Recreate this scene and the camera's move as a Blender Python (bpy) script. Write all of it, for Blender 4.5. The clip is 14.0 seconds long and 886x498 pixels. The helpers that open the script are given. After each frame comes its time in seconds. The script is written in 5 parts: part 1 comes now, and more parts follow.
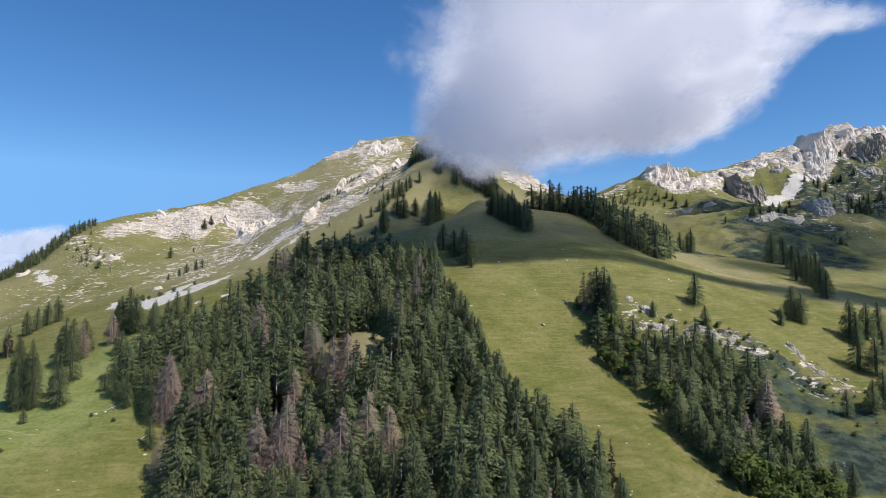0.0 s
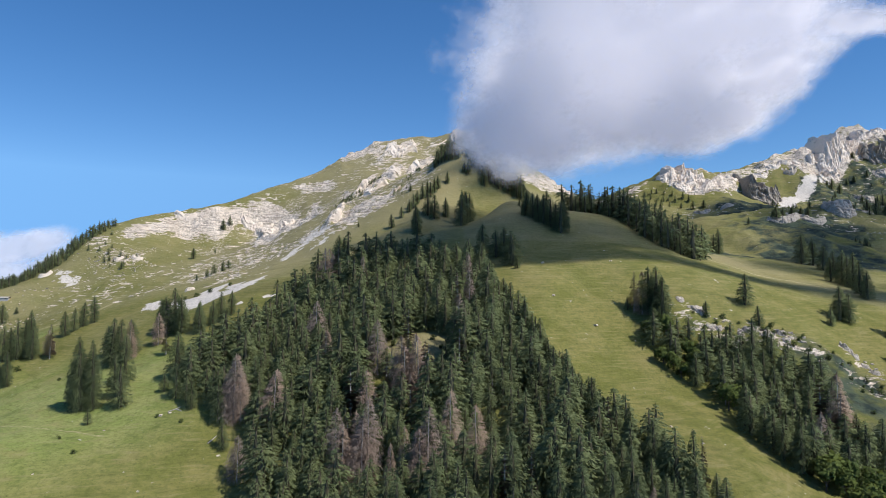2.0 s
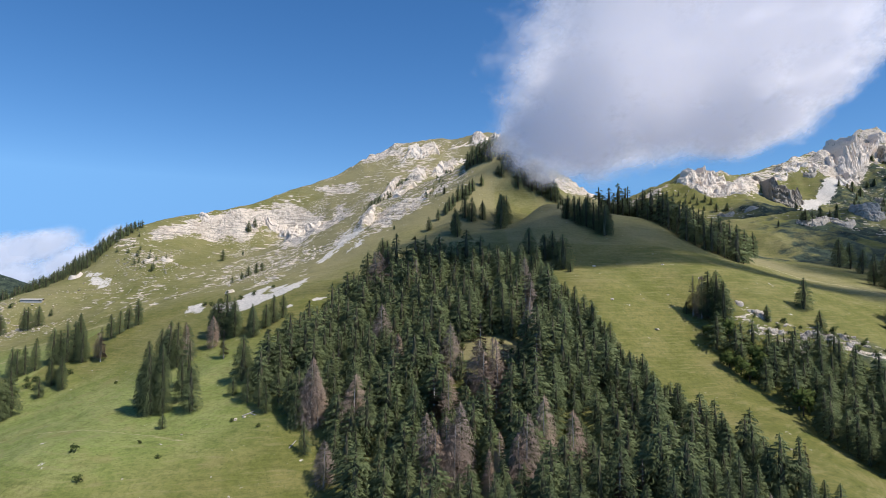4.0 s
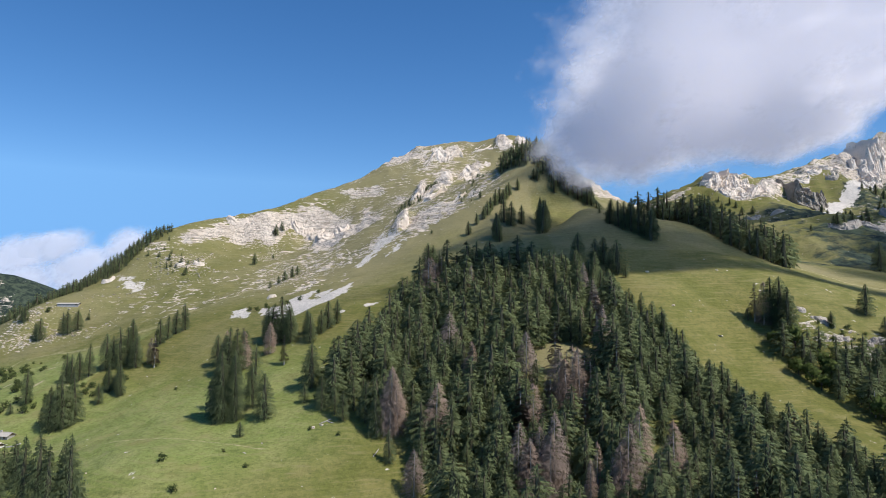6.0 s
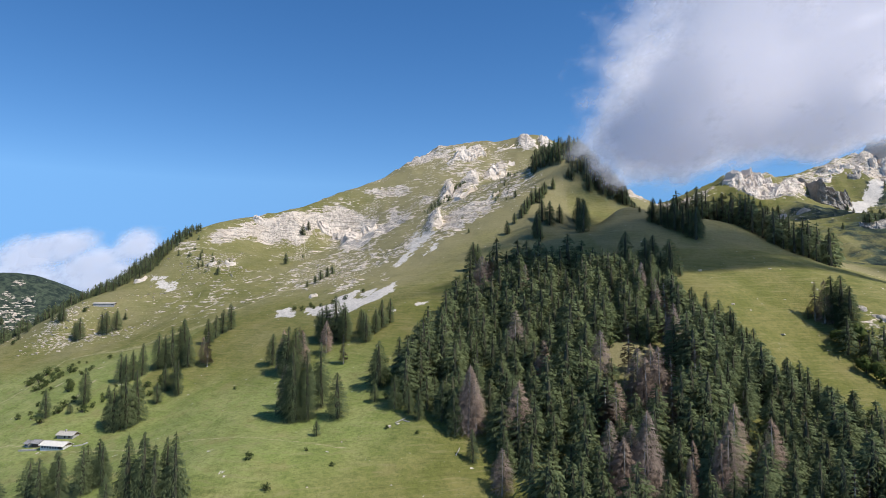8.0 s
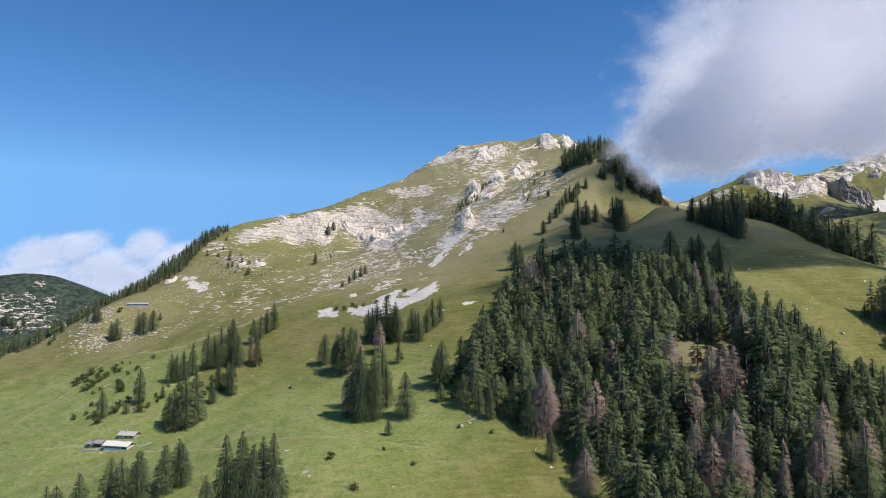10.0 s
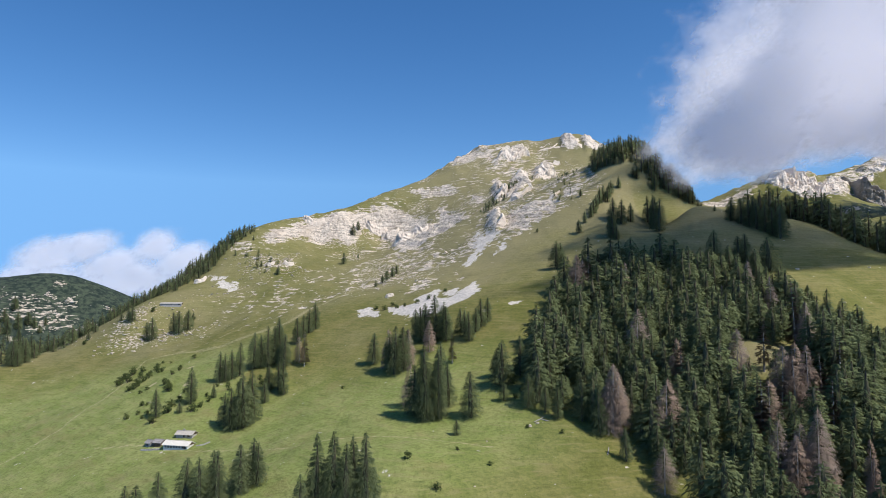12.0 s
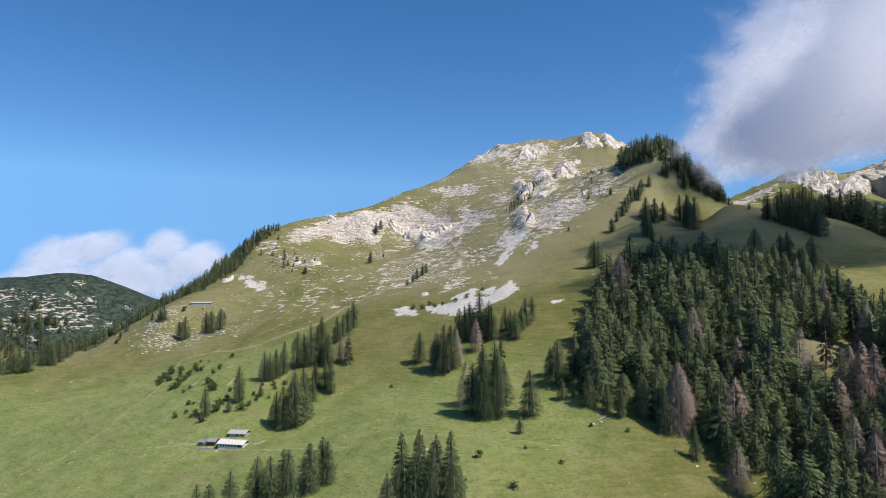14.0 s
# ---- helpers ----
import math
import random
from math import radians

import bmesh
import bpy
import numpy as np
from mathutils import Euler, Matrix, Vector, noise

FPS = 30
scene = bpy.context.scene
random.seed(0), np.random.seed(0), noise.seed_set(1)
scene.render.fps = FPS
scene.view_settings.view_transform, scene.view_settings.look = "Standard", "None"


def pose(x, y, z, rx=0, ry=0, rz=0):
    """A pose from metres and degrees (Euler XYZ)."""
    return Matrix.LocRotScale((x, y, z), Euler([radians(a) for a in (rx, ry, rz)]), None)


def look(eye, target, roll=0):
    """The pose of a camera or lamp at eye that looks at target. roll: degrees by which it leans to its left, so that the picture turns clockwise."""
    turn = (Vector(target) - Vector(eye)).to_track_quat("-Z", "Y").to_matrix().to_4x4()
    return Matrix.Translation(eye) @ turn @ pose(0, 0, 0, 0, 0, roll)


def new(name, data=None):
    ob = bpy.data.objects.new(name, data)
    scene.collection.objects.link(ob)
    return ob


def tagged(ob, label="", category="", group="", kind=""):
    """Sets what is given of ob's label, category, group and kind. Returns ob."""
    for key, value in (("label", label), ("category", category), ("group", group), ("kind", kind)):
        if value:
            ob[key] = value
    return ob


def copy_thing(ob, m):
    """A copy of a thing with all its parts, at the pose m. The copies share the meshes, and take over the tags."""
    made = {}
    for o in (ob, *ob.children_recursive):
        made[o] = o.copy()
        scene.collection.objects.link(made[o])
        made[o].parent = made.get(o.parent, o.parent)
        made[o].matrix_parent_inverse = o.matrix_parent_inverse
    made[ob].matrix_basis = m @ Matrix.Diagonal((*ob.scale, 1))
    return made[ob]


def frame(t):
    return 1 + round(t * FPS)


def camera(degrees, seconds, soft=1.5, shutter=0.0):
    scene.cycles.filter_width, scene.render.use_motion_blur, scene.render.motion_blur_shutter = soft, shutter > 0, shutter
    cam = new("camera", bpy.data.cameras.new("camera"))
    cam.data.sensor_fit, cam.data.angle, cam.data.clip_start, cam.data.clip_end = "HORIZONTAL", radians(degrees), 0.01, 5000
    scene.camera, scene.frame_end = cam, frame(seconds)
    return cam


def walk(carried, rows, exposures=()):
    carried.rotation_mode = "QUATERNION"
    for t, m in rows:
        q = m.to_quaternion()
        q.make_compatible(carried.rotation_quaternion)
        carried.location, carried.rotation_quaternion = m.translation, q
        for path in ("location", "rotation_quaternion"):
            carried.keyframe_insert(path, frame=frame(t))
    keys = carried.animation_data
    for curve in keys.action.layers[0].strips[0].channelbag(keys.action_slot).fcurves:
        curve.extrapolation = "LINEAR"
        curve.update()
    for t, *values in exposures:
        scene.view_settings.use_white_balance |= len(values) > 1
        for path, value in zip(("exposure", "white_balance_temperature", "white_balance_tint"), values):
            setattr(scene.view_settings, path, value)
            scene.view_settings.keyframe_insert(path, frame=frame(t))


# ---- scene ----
cam = camera(68.0, 14.0, 0.8)
METRES, EYE, TILT, LEAN, TURN = 190.0, 100.0, 4.0, 0.0, 0.0
ROWS = [
    (0.0, 0.0, 0.0, 0.0, 0.0, 0.0, -0.0),
    (0.5, -0.0338, 0.0006, -0.0001, -0.14, 0.0, -0.01),
    (1.0, -0.0696, 0.0014, -0.0007, -0.25, 0.04, -0.03),
    (1.5, -0.1065, 0.0021, -0.0013, -0.34, 0.08, -0.02),
    (2.0, -0.1458, 0.0028, -0.0021, -0.4, 0.11, -0.03),
    (2.5, -0.1844, 0.0037, -0.0029, -0.45, 0.15, -0.09),
    (3.0, -0.223, 0.0048, -0.0037, -0.45, 0.17, -0.12),
    (5.5, -0.4167, 0.0108, 0.0161, -0.34, 0.32, -0.13),
    (6.0, -0.4552, 0.0114, 0.016, -0.28, 0.33, -0.13),
    (6.5, -0.4935, 0.0117, 0.0156, -0.24, 0.34, -0.13),
    (7.0, -0.5317, 0.0122, 0.0149, -0.22, 0.33, -0.1),
    (7.5, -0.569, 0.0128, 0.014, -0.16, 0.32, -0.1),
    (8.0, -0.6058, 0.0134, 0.0132, -0.12, 0.32, -0.07),
    (10.5, -0.7805, 0.0143, 0.0112, 0.08, 0.33, 0.09),
    (11.0, -0.8134, 0.015, 0.0109, 0.15, 0.34, 0.08),
    (11.5, -0.8462, 0.0157, 0.0107, 0.22, 0.34, 0.06),
    (12.0, -0.8783, 0.0164, 0.0104, 0.3, 0.33, 0.06),
    (12.5, -0.9098, 0.017, 0.0099, 0.36, 0.33, 0.06),
    (13.0, -0.9407, 0.0176, 0.0094, 0.44, 0.31, 0.08),
    (13.5, -0.97, 0.0183, 0.0088, 0.52, 0.3, 0.11),
    (14.0, -0.9985, 0.019, 0.008, 0.57, 0.29, 0.14),
]
walk(cam, [(t, pose(0, 0, EYE, TILT, LEAN, TURN) @ pose(METRES * x, METRES * y, METRES * z, 90 + pitch, roll, yaw)) for t, x, y, z, yaw, pitch, roll in ROWS])

# ---- world, sun ----
SUN_TO = Vector((0.52, -0.37, 0.77)).normalized()
SUN_EL = math.asin(SUN_TO.z)
SUN_AZ = math.atan2(SUN_TO.x, SUN_TO.y)
world = bpy.data.worlds.new("sky")
scene.world = world
world.use_nodes = True
wn, wl = world.node_tree.nodes, world.node_tree.links
wn.clear()
wout = wn.new("ShaderNodeOutputWorld")
wbg = wn.new("ShaderNodeBackground")
sky = wn.new("ShaderNodeTexSky")
sky.sky_type = "NISHITA"
sky.sun_disc = False
sky.sun_elevation, sky.sun_rotation = SUN_EL, SUN_AZ
sky.altitude, sky.air_density, sky.dust_density, sky.ozone_density = 1800, 1.0, 0.1, 2.2
# the sky keeps its horizon colour below the level of the eye, where the valley lies in haze
wgeo = wn.new("ShaderNodeTexCoord")
wsep = wn.new("ShaderNodeSeparateXYZ")
wmax = wn.new("ShaderNodeMath")
wmax.operation, wmax.inputs[1].default_value = "MAXIMUM", 0.17
wcom = wn.new("ShaderNodeCombineXYZ")
wl.new(wgeo.outputs["Generated"], wsep.inputs[0])
wl.new(wsep.outputs[2], wmax.inputs[0])
wl.new(wsep.outputs[0], wcom.inputs[0])
wl.new(wsep.outputs[1], wcom.inputs[1])
wl.new(wmax.outputs[0], wcom.inputs[2])
wl.new(wcom.outputs[0], sky.inputs[0])
wsat = wn.new("ShaderNodeHueSaturation")
wsat.inputs["Saturation"].default_value = 1.28
wsat.inputs["Hue"].default_value = 0.503
wl.new(sky.outputs[0], wsat.inputs["Color"])
wl.new(wsat.outputs[0], wbg.inputs[0])
wbg.inputs[1].default_value = 0.145
wl.new(wbg.outputs[0], wout.inputs[0])
sun_data = bpy.data.lights.new("sun", "SUN")
sun_data.energy, sun_data.angle, sun_data.color = 5.0, radians(0.5), (1.0, 0.95, 0.87)
sun = new("sun", sun_data)
sun.matrix_world = look(SUN_TO * 800, (0, 0, 0))
scene.view_settings.exposure = 0.0


# ---- materials ----
class Nodes:
    """A short way to wire a node material."""

    def __init__(self, name):
        self.mat = bpy.data.materials.new(name)
        self.mat.use_nodes = True
        self.n, self.l = self.mat.node_tree.nodes, self.mat.node_tree.links
        self.n.clear()
        self.out = self.n.new("ShaderNodeOutputMaterial")

    def add(self, kind, **inputs):
        node = self.n.new(kind)
        for key, value in inputs.items():
            self.feed(node.inputs[key.replace("_", " ")], value)
        return node

    def feed(self, socket, value):
        if isinstance(value, bpy.types.NodeSocket):
            self.l.new(value, socket)
        else:
            socket.default_value = value

    def place(self, scale=(1, 1, 1)):
        geo = self.n.new("ShaderNodeNewGeometry")
        m = self.n.new("ShaderNodeMapping")
        m.inputs["Scale"].default_value = scale
        self.l.new(geo.outputs["Position"], m.inputs["Vector"])
        return m.outputs[0]

    def noise(self, scale, detail=4.0, rough=0.55, vector=None):
        node = self.add("ShaderNodeTexNoise", Scale=scale, Detail=detail, Roughness=rough)
        self.l.new(vector or self.place(), node.inputs["Vector"])
        return node.outputs[0]

    def attr(self, name):
        node = self.n.new("ShaderNodeAttribute")
        node.attribute_name = name
        return node.outputs["Fac"]

    def math(self, op, a, b=0.0, clamp=False):
        node = self.n.new("ShaderNodeMath")
        node.operation, node.use_clamp = op, clamp
        self.feed(node.inputs[0], a)
        self.feed(node.inputs[1], b)
        return node.outputs[0]

    def step(self, value, low, high, to0=0.0, to1=1.0):
        node = self.n.new("ShaderNodeMapRange")
        node.interpolation_type = "SMOOTHSTEP"
        for i, v in enumerate((value, low, high, to0, to1)):
            self.feed(node.inputs[i], v)
        return node.outputs[0]

    def mix(self, fac, a, b):
        node = self.n.new("ShaderNodeMix")
        node.data_type = "RGBA"
        self.feed(node.inputs[0], fac)
        for socket, v in ((node.inputs[6], a), (node.inputs[7], b)):
            self.feed(socket, v if isinstance(v, bpy.types.NodeSocket) else (*v, 1))
        return node.outputs[2]

    def bump(self, height, strength, distance):
        return self.add("ShaderNodeBump", Height=height, Strength=strength, Distance=distance).outputs[0]

    def surface(self, colour, rough=0.9, normal=None, specular=0.2, metal=0.0):
        b = self.n.new("ShaderNodeBsdfPrincipled")
        self.feed(b.inputs["Base Color"], colour if isinstance(colour, bpy.types.NodeSocket) else (*colour, 1))
        self.feed(b.inputs["Roughness"], rough)
        self.feed(b.inputs["Specular IOR Level"], specular)
        self.feed(b.inputs["Metallic"], metal)
        if normal:
            self.l.new(normal, b.inputs["Normal"])
        self.l.new(b.outputs[0], self.out.inputs[0])
        return self.mat


def rock_colour(k):
    """Pale limestone: grey and cream beds, dark cracks, lichen stains."""
    beds = k.noise(0.09, 5, 0.6, k.place((1, 1, 3.2)))
    grain = k.noise(0.55, 6, 0.65)
    c = k.mix(k.step(beds, 0.35, 0.65), (0.37, 0.315, 0.265), (0.62, 0.535, 0.455))
    c = k.mix(k.step(grain, 0.33, 0.45, 1.0, 0.0), c, (0.20, 0.185, 0.17))
    return k.mix(k.step(k.noise(0.22, 4), 0.55, 0.72, 0.0, 0.55), c, (0.20, 0.19, 0.12)), beds, grain


def mountain_material():
    k = Nodes("alpine_slope")
    broad, mid, fine = k.noise(0.012, 4), k.noise(0.07, 5, 0.6), k.noise(0.6, 5, 0.65)
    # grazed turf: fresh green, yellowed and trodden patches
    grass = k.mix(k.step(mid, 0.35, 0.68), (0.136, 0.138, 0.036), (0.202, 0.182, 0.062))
    # lusher green of the left meadow, brightened in colour to stand for light
    lit_green = k.mix(k.step(mid, 0.35, 0.68), (0.202, 0.240, 0.068), (0.272, 0.288, 0.102))
    grass = k.mix(k.step(k.math("ADD", k.attr("lush_lit"), k.math("MULTIPLY", k.math("SUBTRACT", broad, 0.5), 0.5)), 0.2, 0.8), grass, lit_green)
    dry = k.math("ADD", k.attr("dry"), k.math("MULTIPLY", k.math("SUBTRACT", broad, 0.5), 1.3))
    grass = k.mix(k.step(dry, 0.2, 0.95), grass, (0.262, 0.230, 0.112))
    grass = k.mix(k.step(fine, 0.36, 0.60, 0.34, 0.0), grass, (0.062, 0.078, 0.022))
    clump = k.noise(0.22, 6, 0.7)
    grass = k.mix(k.step(clump, 0.54, 0.70, 0.0, 0.30), grass, (0.080, 0.104, 0.028))
    grass = k.mix(k.step(k.noise(0.05, 5, 0.65), 0.52, 0.70, 0.0, 0.5), grass, (0.225, 0.190, 0.078))
    grass = k.mix(k.step(k.noise(1.0, 3, 0.6), 0.60, 0.68, 0.0, 0.42), grass, (0.052, 0.066, 0.020))
    grass = k.mix(k.step(k.noise(0.45, 5, 0.7, k.place((1.0, 0.6, 0.6))), 0.57, 0.68, 0.0, 0.34), grass, (0.082, 0.098, 0.028))
    terrace = k.noise(0.4, 4, 0.6, k.place((0.22, 0.22, 3.4)))
    grass = k.mix(k.step(terrace, 0.53, 0.66, 0.0, 0.32), grass, (0.275, 0.235, 0.115))
    grass = k.mix(k.step(terrace, 0.34, 0.46, 0.28, 0.0), grass, (0.060, 0.072, 0.020))
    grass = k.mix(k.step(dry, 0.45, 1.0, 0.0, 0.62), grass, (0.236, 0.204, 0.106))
    # dwarf pine scrub of the far dark mountain, paled for haze; also valley shade
    scrub_and_shade = k.mix(k.step(k.noise(0.12, 6, 0.7), 0.4, 0.62), (0.021, 0.032, 0.027), (0.066, 0.084, 0.056))
    grass = k.mix(k.step(k.math("ADD", k.attr("scrub_and_shade"), k.math("MULTIPLY", k.math("SUBTRACT", mid, 0.5), 1.3)), 0.36, 0.72), grass, scrub_and_shade)
    # worn cattle tracks
    trod = k.math("ADD", k.attr("path"), k.math("MULTIPLY", k.math("SUBTRACT", fine, 0.5), 0.5))
    grass = k.mix(k.step(trod, 0.42, 0.72, 0.0, 0.85), grass, (0.41, 0.35, 0.205))
    rock, beds, grain = rock_colour(k)
    rock = k.mix(0.68, rock, (0.88, 0.76, 0.63))
    cracks = k.noise(0.26, 7, 0.68, k.place((0.6, 0.6, 1.5)))
    rock = k.mix(k.step(cracks, 0.38, 0.46, 0.6, 0.0), rock, (0.16, 0.14, 0.105))
    strata = k.noise(0.5, 5, 0.6, k.place((0.05, 0.05, 1.0)))
    rock = k.mix(k.step(strata, 0.36, 0.45, 0.55, 0.0), rock, (0.20, 0.17, 0.13))
    joint = k.noise(0.13, 6, 0.62, k.place((0.75, 0.75, 1.9)))
    joint = k.math("ABSOLUTE", k.math("SUBTRACT", joint, 0.5))
    rock = k.mix(k.step(joint, 0.004, 0.028, 0.72, 0.0), rock, (0.17, 0.145, 0.11))
    rock = k.mix(k.step(k.noise(0.035, 4), 0.45, 0.65, 0.0, 0.35), rock, (0.42, 0.33, 0.25))
    patch = k.noise(0.17, 8, 0.70, k.place((0.6, 0.6, 2.2)))
    rocky = k.math("ADD", k.attr("rock"), k.math("MULTIPLY", k.math("SUBTRACT", patch, 0.5), 2.6))
    rocky = k.step(rocky, 0.52, 0.64)
    flecks = k.noise(0.42, 6, 0.72, k.place((1.0, 1.0, 1.3)))
    flecks = k.math("ADD", k.math("MULTIPLY", k.attr("stony"), 0.16), flecks)
    rocky = k.math("MAXIMUM", rocky, k.step(flecks, 0.70, 0.76))
    c = k.mix(rocky, grass, rock)
    scree = k.math("ADD", k.attr("scree"), k.math("MULTIPLY", k.math("SUBTRACT", k.noise(0.16, 8, 0.72), 0.5), 3.0))
    scree = k.step(scree, 0.47, 0.55)
    gravel = k.mix(k.step(fine, 0.35, 0.65), (0.44, 0.40, 0.35), (0.64, 0.585, 0.52))
    c = k.mix(scree, c, gravel)
    tufts = k.bump(k.noise(0.9, 5, 0.7), 0.55, 0.8)
    ribs = k.noise(0.22, 5, 0.6, k.place((1.0, 1.0, 0.4)))
    h = k.math("ADD", k.math("ADD", grain, beds), k.math("MULTIPLY", ribs, 1.6))
    ledges = k.add("ShaderNodeBump", Height=h, Strength=k.math("MULTIPLY", rocky, 0.9), Distance=2.6, Normal=tufts).outputs[0]
    return k.surface(c, 0.95, ledges, 0.1)


def limestone_material(name="limestone", dark=0.0, clean=0.62):
    k = Nodes(name)
    c, beds, grain = rock_colour(k)
    c = k.mix(clean - 0.2 * dark, c, (0.84, 0.72, 0.60))
    if dark:
        c = k.mix(dark, c, (0.070, 0.072, 0.058))
    moss = k.noise(0.3, 5)
    c = k.mix(k.step(moss, 0.62, 0.72, 0.0, 0.7), c, (0.09, 0.10, 0.035))
    h = k.math("ADD", grain, k.noise(1.6, 5, 0.6))
    return k.surface(c, 0.92, k.bump(h, 0.8, 1.2), 0.15)


def needle_material(name, low, high, tip):
    k = Nodes(name)
    info = k.n.new("ShaderNodeObjectInfo")
    geo = k.n.new("ShaderNodeNewGeometry")
    c = k.mix(info.outputs["Random"], low, high)
    c = k.mix(k.step(k.noise(0.035, 3), 0.4, 0.65, 0.0, 0.4), c, high)
    c = k.mix(k.step(k.noise(0.17, 2), 0.38, 0.66, 0.0, 0.6), c, high)
    c = k.mix(k.step(k.noise(0.13, 2), 0.36, 0.5, 0.6, 0.0), c, low)
    c = k.mix(k.math("MULTIPLY", geo.outputs["Random Per Island"], 0.26), c, tip)
    # the crown as a whole turns to the light, more than each spray does
    lean = k.n.new("ShaderNodeAttribute")
    lean.attribute_name = "outward"
    turn = k.n.new("ShaderNodeVectorTransform")
    turn.vector_type, turn.convert_from, turn.convert_to = "NORMAL", "OBJECT", "WORLD"
    k.l.new(lean.outputs["Vector"], turn.inputs[0])
    spray = k.n.new("ShaderNodeVectorMath")
    spray.operation, spray.inputs[1].default_value = "MULTIPLY", (0.36, 0.36, 0.36)
    k.l.new(geo.outputs["Normal"], spray.inputs[0])
    total = k.n.new("ShaderNodeVectorMath")
    total.operation = "ADD"
    k.l.new(turn.outputs[0], total.inputs[0])
    k.l.new(spray.outputs[0], total.inputs[1])
    unit = k.n.new("ShaderNodeVectorMath")
    unit.operation = "NORMALIZE"
    k.l.new(total.outputs[0], unit.inputs[0])
    k.surface(c, 0.8, unit.outputs[0], 0.12)
    # light passes between the needles
    leaf = k.out.inputs[0].links[0].from_socket
    thin = k.add("ShaderNodeBsdfTranslucent", Color=c)
    both = k.add("ShaderNodeMixShader", Fac=0.24)
    k.l.new(leaf, both.inputs[1])
    k.l.new(thin.outputs[0], both.inputs[2])
    k.l.new(both.outputs[0], k.out.inputs[0])
    return k.mat


def bark_material(name, low, high):
    k = Nodes(name)
    grain = k.noise(2.5, 5, 0.6, k.place((1, 1, 0.25)))
    return k.surface(k.mix(k.step(grain, 0.35, 0.65), low, high), 0.9, k.bump(grain, 0.6, 0.1), 0.1)


def plain_material(name, low, high, scale=1.5, rough=0.8, bump=0.3, metal=0.0, stretch=(1, 1, 1)):
    k = Nodes(name)
    g = k.noise(scale, 6, 0.65, k.place(stretch))
    stain = k.noise(scale * 0.12, 4)
    c = k.mix(k.step(g, 0.3, 0.7), low, high)
    c = k.mix(k.step(stain, 0.5, 0.75, 0.0, 0.4), c, tuple(v * 0.55 for v in low))
    return k.surface(c, rough, k.bump(g, bump, 0.03), 0.3, metal)


MOUNTAIN = mountain_material()
LIMESTONE = limestone_material()
BRIGHT_LIMESTONE = limestone_material("bright_limestone", 0.0, 0.84)
WORN_LEDGE = limestone_material("worn_ledge", 0.25, 0.35)
GREY_CRAG = limestone_material("grey_crag", 0.42)
DARK_CRAG = limestone_material("weathered_crag", 0.58)
SPRUCE = needle_material("spruce_needles", (0.066, 0.092, 0.042), (0.156, 0.190, 0.083), (0.245, 0.265, 0.134))
DEAD_NEEDLES = needle_material("dead_needles", (0.33, 0.235, 0.175), (0.42, 0.315, 0.245), (0.50, 0.405, 0.330))
GREY_TWIGS = needle_material("bare_twigs", (0.27, 0.205, 0.165), (0.35, 0.28, 0.235), (0.46, 0.39, 0.34))
LEAVES = needle_material("broad_leaves", (0.048, 0.078, 0.020), (0.100, 0.128, 0.032), (0.140, 0.165, 0.048))
SHRUB_LEAVES = needle_material("shrub_leaves", (0.040, 0.064, 0.020), (0.088, 0.110, 0.034), (0.128, 0.148, 0.050))
BARK = bark_material("spruce_bark", (0.055, 0.045, 0.038), (0.14, 0.12, 0.10))
INNER_TWIGS = bark_material("inner_twigs", (0.065, 0.060, 0.036), (0.115, 0.105, 0.066))
DEAD_BARK = bark_material("bleached_wood", (0.24, 0.215, 0.195), (0.44, 0.41, 0.385))
# ---- plan of the mountain: ridges, spurs, meadows (x, y, height) ----
ALP_MEADOW = [(-180, 227, 47.7), (-170, 240, 48.1), (-193, 241, 49.2), (-163, 262, 51.2), (-134, 259, 53.4), (-124, 251, 52.4), (-129, 267, 57.5),
    (-219, 337, 57.4), (-251, 354, 55.6), (-268, 315, 41.8), (-278, 298, 37.6), (-299, 356, 52.7), (-359, 401, 48.8), (-366, 367, 40.5), (-453, 442,
    41.7), (-353, 306, 26.2), (-224, 220, 36.7), (-203, 191, 30.2), (-480, 436, 36.2), (-386, 299, 17.7), (-142, 304, 67.1), (-139, 323, 72.4), (-193,
    312, 57.6)]
LEFT_SHOULDER = [(-364, 504, 71.1), (-385, 526, 76.6), (-391, 537, 73.4), (-328, 477, 73.2), (-322, 542, 93.3), (-421, 552, 93.5), (-390, 559, 96.5),
    (-363, 605, 110.2), (-242, 466, 94.5), (-225, 447, 92.1), (-497, 482, 52.5), (-452, 534, 67.1), (-450, 563, 83.2), (-540, 645, 44.9), (-466, 670,
    98.7)]
ROCK_FACE = [(-142, 409, 105.5), (-130, 506, 129.4), (-119, 531, 144.2), (-64, 512, 153.9), (-67, 605, 199.4), (-171, 713, 186.9), (-243, 777, 176.4),
    (-267, 651, 137.5), (-321, 642, 135.9), (-328, 626, 128.7), (-315, 737, 167.6), (-275, 749, 174.4), (-29, 828, 268.2), (-107, 787, 242.2), (-200, 599,
    133.9)]
CREST = [(-405, 640, 124.7), (-363, 713, 179.9), (-294, 773, 202.2), (-219, 830, 238.8), (-153, 935, 297.2), (-127, 951, 317.6), (-61, 888, 303.4),
    (0, 889, 322), (14, 892, 327.8), (60, 878, 299.7), (120, 871, 256.2), (158, 893, 232.6), (230, 913, 236), (-382, 700, 173), (-337, 744, 191), (-312,
    764, 198), (-272, 797, 212), (-248, 812, 224.5)]
